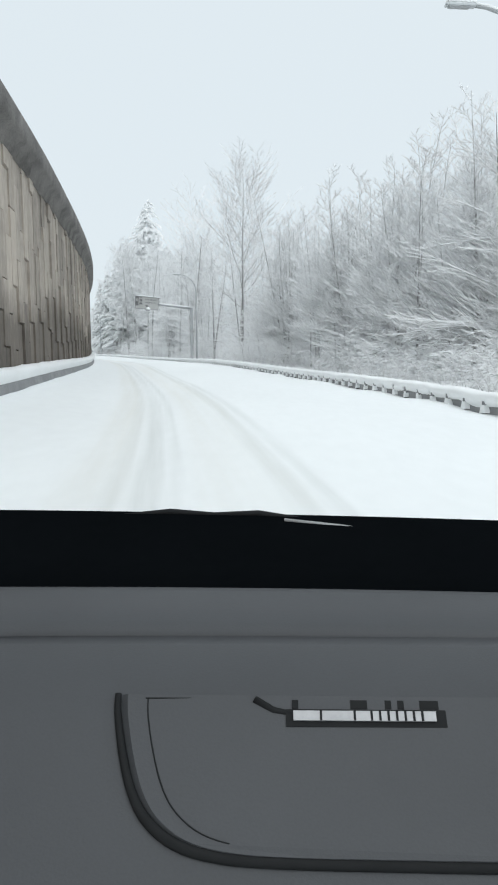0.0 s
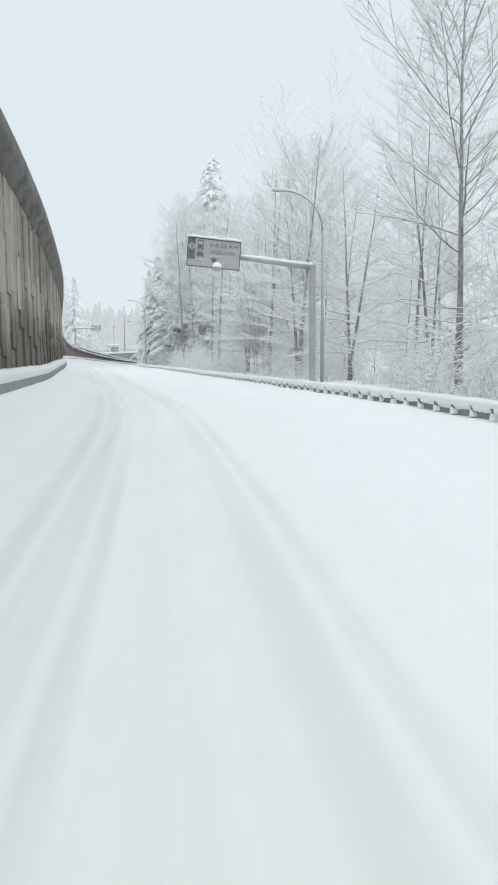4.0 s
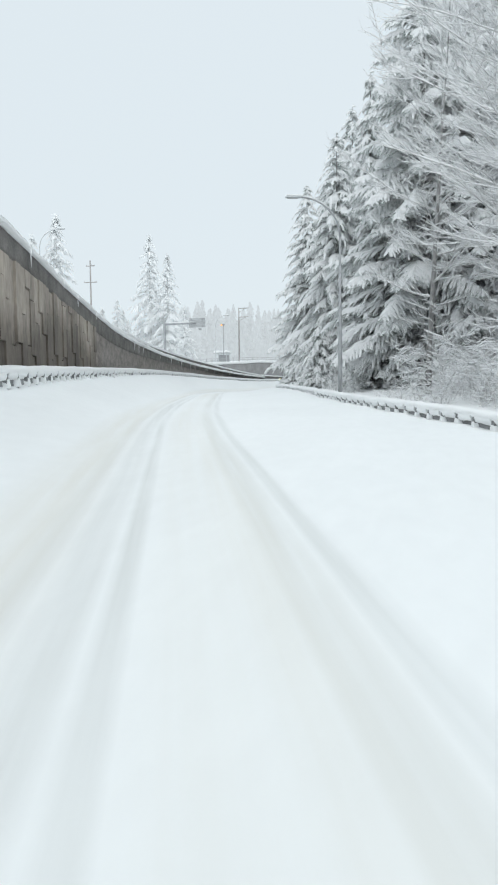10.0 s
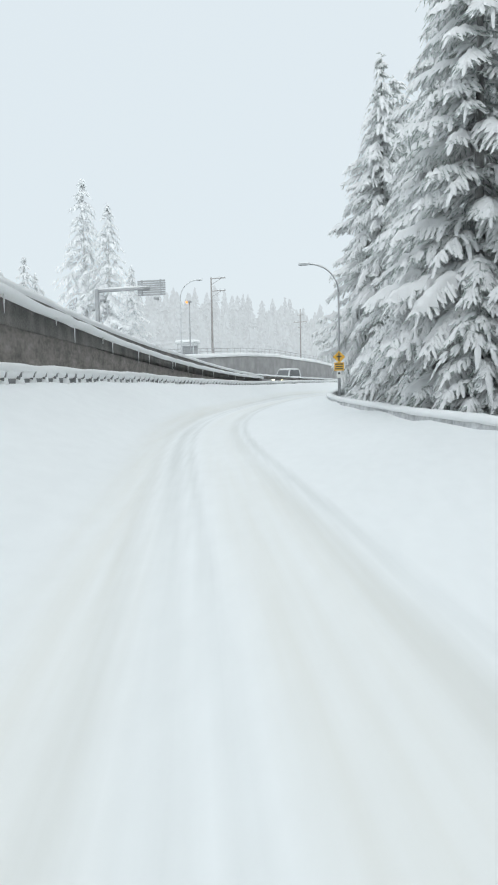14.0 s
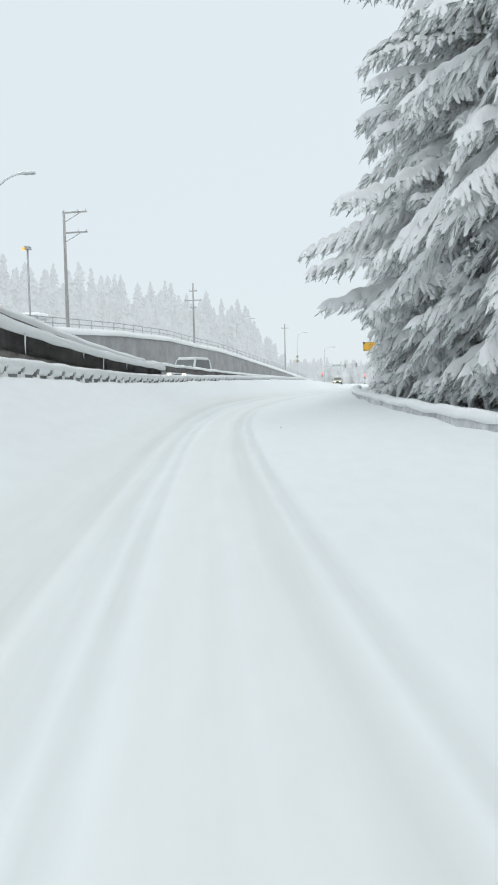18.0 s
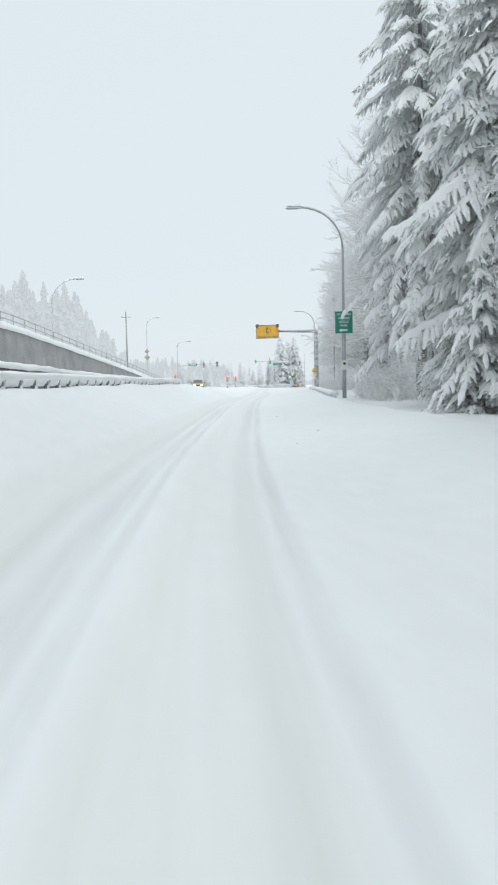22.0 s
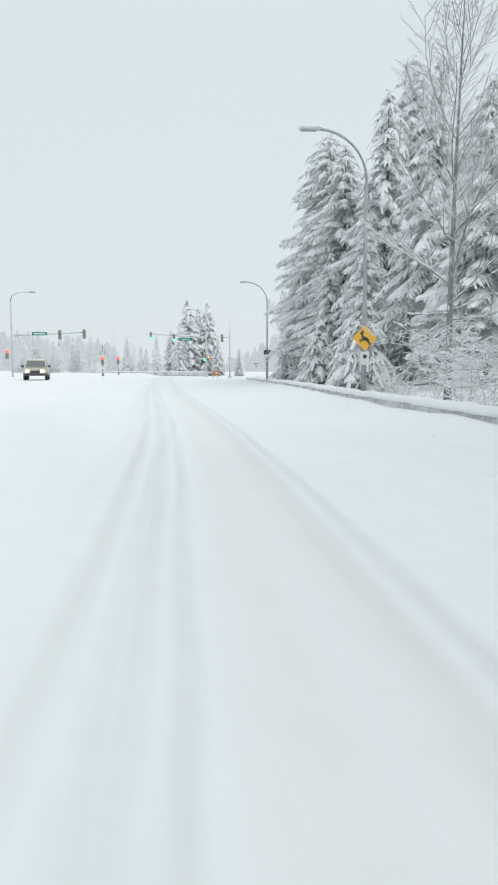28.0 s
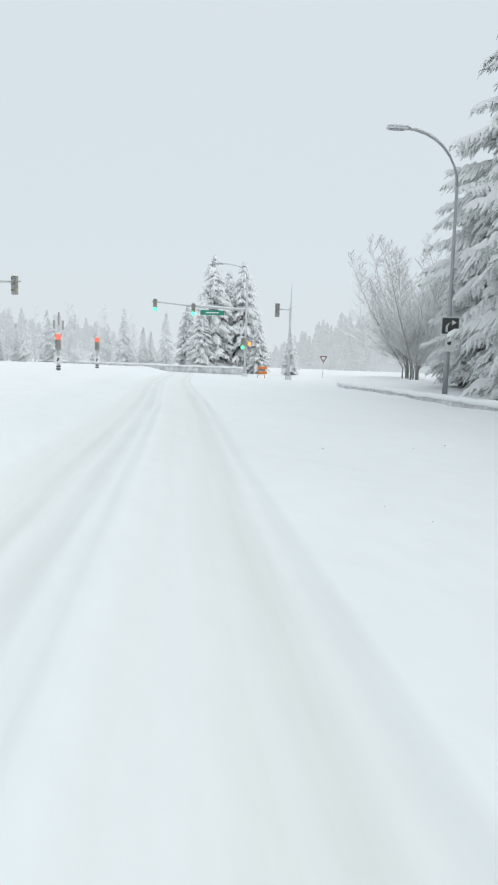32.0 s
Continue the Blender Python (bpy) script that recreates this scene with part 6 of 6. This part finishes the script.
r = signal(387.5, 8.2, 5.5, "dark signal pole with side-facing heads and a controller")
tube("bracket", [(0, 0, 5.2), (-0.9, 0, 5.25)], [0.05, 0.045], M["palesteel"], r)
signal_head(r, -1.0, 0.1, 4.65, "")
part("controller_box", boxed(-0.22, -0.2, 2.2, 0.22, 0.12, 2.7, bevel=0.04), M["palesteel"], r)
tube("mast_tip", [(0, 0, 5.5), (0.05, 0, 7.2)], [0.04, 0.02], M["palesteel"], r)

r = signal(371, -16.3, 8.4, "mast-arm signal with dark heads and a blank street plate")
tube("mast_arm", [(0, 0, 4.7), (3.6, 1.2, 4.9), (7.6, 2.5, 5.2)], [0.09, 0.075, 0.05], M["palesteel"], r)
tube("lamp_arm", [(0, 0, 8.4), (0.2, 0, 8.9), (0.9, 0, 9.2), (2.0, 0, 9.25)], [0.06, 0.055, 0.05, 0.045], M["palesteel"], r)
part("lamp_head", boxed(1.9, -0.13, 9.18, 2.6, 0.13, 9.32, bevel=0.04), M["grey"], r)
for x in (4.8, 7.3):
    signal_head(r, x, x * 0.33 - 0.1, 4.10 + x * 0.05, "")
b = part("street_name_plate", boxed(2.0, 0.5, 4.75, 3.6, 0.55, 5.1, bevel=0.01), M["green"], r, "pale green street plate")
plate("writing_bar", rect(2.8, 4.92, 1.2, 0.12), 0.49, 0.498, M["signwhite"], b)
signal_head(r, -0.5, -0.1, 2.2, "red")

for s, o, top in ((378.6, -7.5, 3.3), (390.9, -6.5, 2.8)):
    r = signal(s, o, top - 0.2, "short island signal showing red on a striped post")
    signal_head(r, 0, -0.12, top - 1.0 - (0.72 if top > 3 else 0.05), "red")
    pl = part("island_plate", boxed(-0.22, -0.16, 0.75, 0.22, -0.14, 1.25, bevel=0.008), M["signwhite"], r, "small white island plate")
    plate("plate_symbol", [(-0.1, 0.9), (0.0, 0.88), (0.08, 1.1), (-0.02, 1.14)], -0.168, -0.163, M["black"], pl)
    for i in range(3):
        part("stripe", boxed(-0.13, -0.13, 0.22 + i * 0.16, 0.13, 0.13, 0.30 + i * 0.16, bevel=0.01), M["black"], r)
    if top > 3:
        for x in (-0.28, 0.0, 0.26):
            part("snow_marker", boxed(x - 0.05, -0.03, top - 0.45, x + 0.05, 0.03, top + 0.5 * (x == 0.0) + 0.1, bevel=0.01), M["timber"], r, "brown snow marker stake")

ys = base("yield_sign", Matrix.Translation(at(399, 13.1, ground_height(399, 13.1) - 0.45)) @ pose(0, 0, 0, 0, 0, heading(395)), "small red and white yield sign on a thin post", "road sign")
tube("post", [(0, 0, -0.3), (0, 0, 2.2)], [0.035, 0.03], M["palesteel"], ys)
plate("yield_plate", [(-0.36, 2.4), (0.0, 1.78), (0.36, 2.4)], -0.06, -0.045, M["maroon"], ys)
plate("yield_centre", [(-0.24, 2.33), (0.0, 1.92), (0.24, 2.33)], -0.068, -0.062, M["signwhite"], ys)
part("small_plate", boxed(-0.14, -0.06, 1.35, 0.14, -0.045, 1.65), M["signwhite"], ys)
br = base("road_barricade", Matrix.Translation(at(391, 6.6, ground_height(391, 6.6))) @ pose(0, 0, 0, 0, 0, heading(391)), "small orange and white roadwork barricade", "barricade")
for x in (-0.3, 0.3):
    tube("leg", [(x - 0.12, 0, -0.1), (x * 0.7, 0, 1.0)], [0.03, 0.03], M["orange"], br, sides=6)
for z in (0.35, 0.75):
    part("board", boxed(-0.36, -0.03, z, 0.36, 0.03, z + 0.18, bevel=0.01), M["orange"], br)
parapet(396, 430, lambda s: 5.6 - (s - 396) * 0.62, table((396, 0.75), (430, 0.65)), "corner_barrier", "low snowy barrier at the far side of the crossing", 1, 0.7)

# ---- vehicles ----


def vehicle(name, m, label, paint, length, width, height, box_back):
    root = base(name, m, label, "car")
    L, W, H = length / 2, width / 2, height
    side = [(-L, 0.35), (L - 0.1, 0.35), (L, 0.55), (L - 0.05, 0.85), (L - 1.0, 1.0), (-L + 0.05, 1.0), (-L, 0.8)]
    bm = bmesh.new()
    for sgn in (-1, 1):
        bm.faces.new([bm.verts.new((y, x, z)) for x, z in side for y in (sgn * W,)])
    fs = list(bm.faces)
    n = len(side)
    a, b = list(fs[0].verts), list(fs[1].verts)
    for i in range(n):
        bm.faces.new((a[i], a[(i + 1) % n], b[(i + 1) % n], b[i]))
    bmesh.ops.recalc_face_normals(bm, faces=list(bm.faces))
    bmesh.ops.bevel(bm, geom=list(bm.edges), offset=0.07, segments=2, affect='EDGES')
    part("body", bm, paint, root)
    back = -L + 0.1 if box_back else -L + 0.5
    cab = [(back, 1.0), (L - 1.05, 1.0), (L - 1.75, H), (back + 0.25, H)]
    bm = bmesh.new()
    va = [bm.verts.new((-W * 0.92 if z < H else -W * 0.8, x, z)) for x, z in cab]
    vb = [bm.verts.new((W * 0.92 if z < H else W * 0.8, x, z)) for x, z in cab]
    bm.faces.new(va)
    bm.faces.new(vb)
    for i in range(4):
        bm.faces.new((va[i], va[(i + 1) % 4], vb[(i + 1) % 4], vb[i]))
    bmesh.ops.recalc_face_normals(bm, faces=list(bm.faces))
    bmesh.ops.bevel(bm, geom=list(bm.edges), offset=0.06, segments=2, affect='EDGES')
    part("cabin", bm, paint, root)
    e = 0.012
    q = lambda t: (L - 1.05 - 0.7 * t, 1.0 + (H - 1.0) * t)
    (x0, z0), (x1, z1) = q(0.12), q(0.88)
    link("windscreen", [Vector((-W * 0.82, x0 + e, z0 + e)), Vector((W * 0.82, x0 + e, z0 + e)), Vector((W * 0.70, x1 + e, z1 + e)), Vector((-W * 0.70, x1 + e, z1 + e)), Vector((-W * 0.82, x0 - 0.03, z0)), Vector((W * 0.82, x0 - 0.03, z0)), Vector((W * 0.70, x1 - 0.03, z1)), Vector((-W * 0.70, x1 - 0.03, z1))], [(0, 1, 2, 3), (4, 7, 6, 5), (0, 4, 5, 1), (3, 2, 6, 7)], M["glass"], root, "dark windscreen")
    for sgn in (-1, 1):
        link("side_window", [Vector((sgn * (W * 0.90 + e), L - 1.35, 1.08)), Vector((sgn * (W * 0.90 + e), back + 0.4, 1.08)), Vector((sgn * (W * 0.81 + e), back + 0.5, H - 0.1)), Vector((sgn * (W * 0.81 + e), L - 1.85, H - 0.1)), Vector((sgn * W * 0.85, L - 1.35, 1.08)), Vector((sgn * W * 0.85, back + 0.4, 1.08)), Vector((sgn * W * 0.77, back + 0.5, H - 0.1)), Vector((sgn * W * 0.77, L - 1.85, H - 0.1))], [(0, 1, 2, 3), (4, 5, 6, 7)], M["glass"], root)
        part("headlight", boxed(sgn * W * 0.62 - 0.14, L - 0.1, 0.62, sgn * W * 0.62 + 0.14, L + 0.02, 0.80, bevel=0.03), M["lamp_on"], root, "lit yellowish headlight")
        part("mirror", boxed(sgn * (W + 0.02), L - 1.45, 1.02, sgn * (W + 0.22), L - 1.33, 1.2, bevel=0.03), M["black"], root)
        for y in (L - 0.85, -L + 0.85):
            w = tube("wheel", [(sgn * (W - 0.20), y, 0.33), (sgn * (W + 0.01), y, 0.33)], [0.34, 0.34], M["tyre"], root, sides=18)
            tube("rim", [(sgn * (W + 0.012), y, 0.33), (sgn * (W + 0.02), y, 0.33)], [0.2, 0.19], M["grey"], w, sides=14)
    part("grille", boxed(-W * 0.4, L - 0.06, 0.55, W * 0.4, L + 0.012, 0.78, bevel=0.02), M["black"], root)
    part("bumper", boxed(-W * 0.96, L - 0.15, 0.36, W * 0.96, L + 0.06, 0.54, bevel=0.04), M["black"], root)
    part("roof_snow", boxed(-W * 0.74, back + 0.4, H - 0.02, W * 0.74, L - 1.85, H + 0.10, bevel=0.05), M["snow"], root, "layer of snow on the roof", True)
    return root


vehicle("van", Matrix.Translation(at(249, -8.4, upper(249, -8.4))) @ pose(0, 0, 0, 0, 0, heading(249) + 172), "white van with snow on its roof in the far lane", M["paint"], 4.9, 1.95, 1.95, True)
vehicle("suv", Matrix.Translation(at(352, -10.6, ground_height(352, -10.6))) @ pose(0, 0, 0, 0, 0, heading(352) + 186), "pale gold car with lit headlights on the snowy road", M["tan"], 4.5, 1.85, 1.62, False)
build_panels()


# ---- the car's dashboard, where the drive begins ----


def dashboard():
    eye = Vector((0.0, 0.0, 1.3))
    floor = eye.z - 1.32
    root = base("dashboard", Matrix.Translation(eye) @ pose(0, 0, 0, 0.0, 1.8, 0) @ Matrix.Translation((0, 0, floor - eye.z)), "dark grey moulded plastic car dashboard with a closed glove box", "dashboard")
    up = eye.z - floor
    x0, x1 = -0.62, 0.72

    def strip(name, prof, material, label="", bow=0.0, n=24, skew=0.0):
        vs, fs = [], []
        for i in range(n + 1):
            x = x0 + (x1 - x0) * i / n
            for y, z in prof:
                vs.append(Vector((x, y - bow * (x / 0.65) ** 2, z + skew * x + up)))
        m = len(prof)
        for i in range(n):
            for k in range(m):
                q = (k + 1) % m
                fs.append((i * m + k, i * m + q, (i + 1) * m + q, (i + 1) * m + k))
        fs += [tuple(range(m - 1, -1, -1)), tuple(n * m + k for k in range(m))]
        return link(name, vs, fs, material, root, label, True)

    strip("cowl", ((0.955, -0.291), (1.03, -0.272), (1.10, -0.248), (1.15, -0.231), (1.20, -0.236), (1.40, -0.40), (0.955, -0.40)), M["dashdark"], "black glass edge below the windscreen", 0.03)
    strip("dash_pad", ((0.952, -0.292), (0.945, -0.284), (0.92, -0.2795), (0.86, -0.281), (0.825, -0.287), (0.808, -0.2965), (0.808, -0.40), (0.952, -0.40)), M["dash"], "soft dark grey top pad", 0.03, skew=0.010)
    strip("dash_face", ((0.806, -0.2975), (0.78, -0.2985), (0.745, -0.306), (0.70, -0.322), (0.64, -0.383), (0.58, -0.446), (0.545, -0.50), (0.56, -0.72), (0.806, -0.72)), M["dash"], "sloping dashboard face", 0.02, skew=0.018)
    for x in (x0 + 0.10, x1 - 0.14):
        part("support_bracket", boxed(x, 0.92, 0.0, x + 0.04, 0.98, up - 0.40, bevel=0.008), M["grey"], root, "plain steel support bracket")

    def on_face(x, t, lift):
        # t runs down the sloping face from its top edge
        a, b = Vector((0, 0.70, -0.322)), Vector((0, 0.58, -0.446))
        p = a.lerp(b, t * 0.965)
        nrm = Vector((0, -0.72, 0.69))
        p = p + nrm * lift
        return Vector((x + 0.012, p.y - 0.02 * (x / 0.65) ** 2, p.z + 0.018 * x + 0.002 + up))

    edge = [(-0.133, -0.02), (-0.131, 0.10), (-0.122, 0.32), (-0.110, 0.52), (-0.094, 0.66), (-0.068, 0.77), (-0.030, 0.83), (0.03, 0.855), (0.15, 0.865), (0.30, 0.865), (0.40, 0.85), (0.45, 0.75), (0.47, 0.5), (0.475, -0.02)]
    fine = []
    for i in range(len(edge) - 1):
        p0, p1, p2, p3 = edge[max(i - 1, 0)], edge[i], edge[i + 1], edge[min(i + 2, len(edge) - 1)]
        for u in (0.0, 0.25, 0.5, 0.75):
            fine.append(tuple(0.5 * (2 * p1[k] + (p2[k] - p0[k]) * u + (2 * p0[k] - 5 * p1[k] + 4 * p2[k] - p3[k]) * u * u + (3 * p1[k] - p0[k] - 3 * p2[k] + p3[k]) * u ** 3) for k in (0, 1)))
    edge = fine + [edge[-1]]
    n = len(edge)
    cx, cy = 0.17, 0.40
    shrink = lambda k: [(cx + (x - cx) * k, cy + (t - cy) * k) for x, t in edge]
    vs = [on_face(x, t, 0.001) for x, t in shrink(0.985)] + [on_face(x, t, 0.007) for x, t in shrink(0.965)]
    fs = [(i, (i + 1) % n, n + (i + 1) % n, n + i) for i in range(n)] + [tuple(range(n, 2 * n))]
    lid = link("glove_box_lid", vs, fs, M["dash"], root, "closed glove box lid with a rounded corner")
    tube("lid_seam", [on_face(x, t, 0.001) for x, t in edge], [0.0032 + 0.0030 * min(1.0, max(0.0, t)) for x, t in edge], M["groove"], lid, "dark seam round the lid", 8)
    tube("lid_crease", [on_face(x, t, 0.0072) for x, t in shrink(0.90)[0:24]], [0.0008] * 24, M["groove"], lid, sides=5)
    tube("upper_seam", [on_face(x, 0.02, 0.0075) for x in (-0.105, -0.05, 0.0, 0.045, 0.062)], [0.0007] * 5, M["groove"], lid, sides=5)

    def bar(name, xa, xb, ta, tb, lift, material, label=""):
        q = [on_face(x, t, l) for l in (lift, lift + 0.002) for x, t in ((xa, ta), (xb, ta), (xb, tb), (xa, tb))]
        return link(name, q, [(0, 1, 2, 3), (4, 5, 6, 7), (0, 1, 5, 4), (1, 2, 6, 5), (2, 3, 7, 6), (3, 0, 4, 7)], material, lid, label)

    # dark plate drawn in as the shade round the badge strip
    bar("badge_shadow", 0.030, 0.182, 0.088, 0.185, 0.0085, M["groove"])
    bar("badge_bar", 0.037, 0.172, 0.100, 0.155, 0.011, M["chrome"], "silver badge strip")
    for x in (0.062, 0.094, 0.110, 0.118, 0.126, 0.134, 0.142, 0.150, 0.158):
        bar("badge_gap", x, x + 0.0022, 0.100, 0.155, 0.0115, M["groove"])
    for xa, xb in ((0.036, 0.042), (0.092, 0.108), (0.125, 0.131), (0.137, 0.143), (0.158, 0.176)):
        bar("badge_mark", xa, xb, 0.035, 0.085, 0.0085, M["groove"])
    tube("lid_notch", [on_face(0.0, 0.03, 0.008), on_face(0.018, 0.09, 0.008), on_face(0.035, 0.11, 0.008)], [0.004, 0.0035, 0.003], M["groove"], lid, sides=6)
    tube("wiper_arm", [(-0.20, 1.16, up - 0.236), (-0.12, 1.17, up - 0.230), (-0.05, 1.17, up - 0.233), (0.02, 1.17, up - 0.230), (0.09, 1.165, up - 0.236)], [0.003, 0.0055, 0.004, 0.006, 0.003], M["groove"], root, "black wiper arm at rest", 8)
    tube("wiper_blade", [(0.06, 1.14, up - 0.233), (0.16, 1.13, up - 0.240), (0.27, 1.12, up - 0.247)], [0.003, 0.003, 0.002], M["grey"], root, "grey wiper blade", 6)


dashboard()
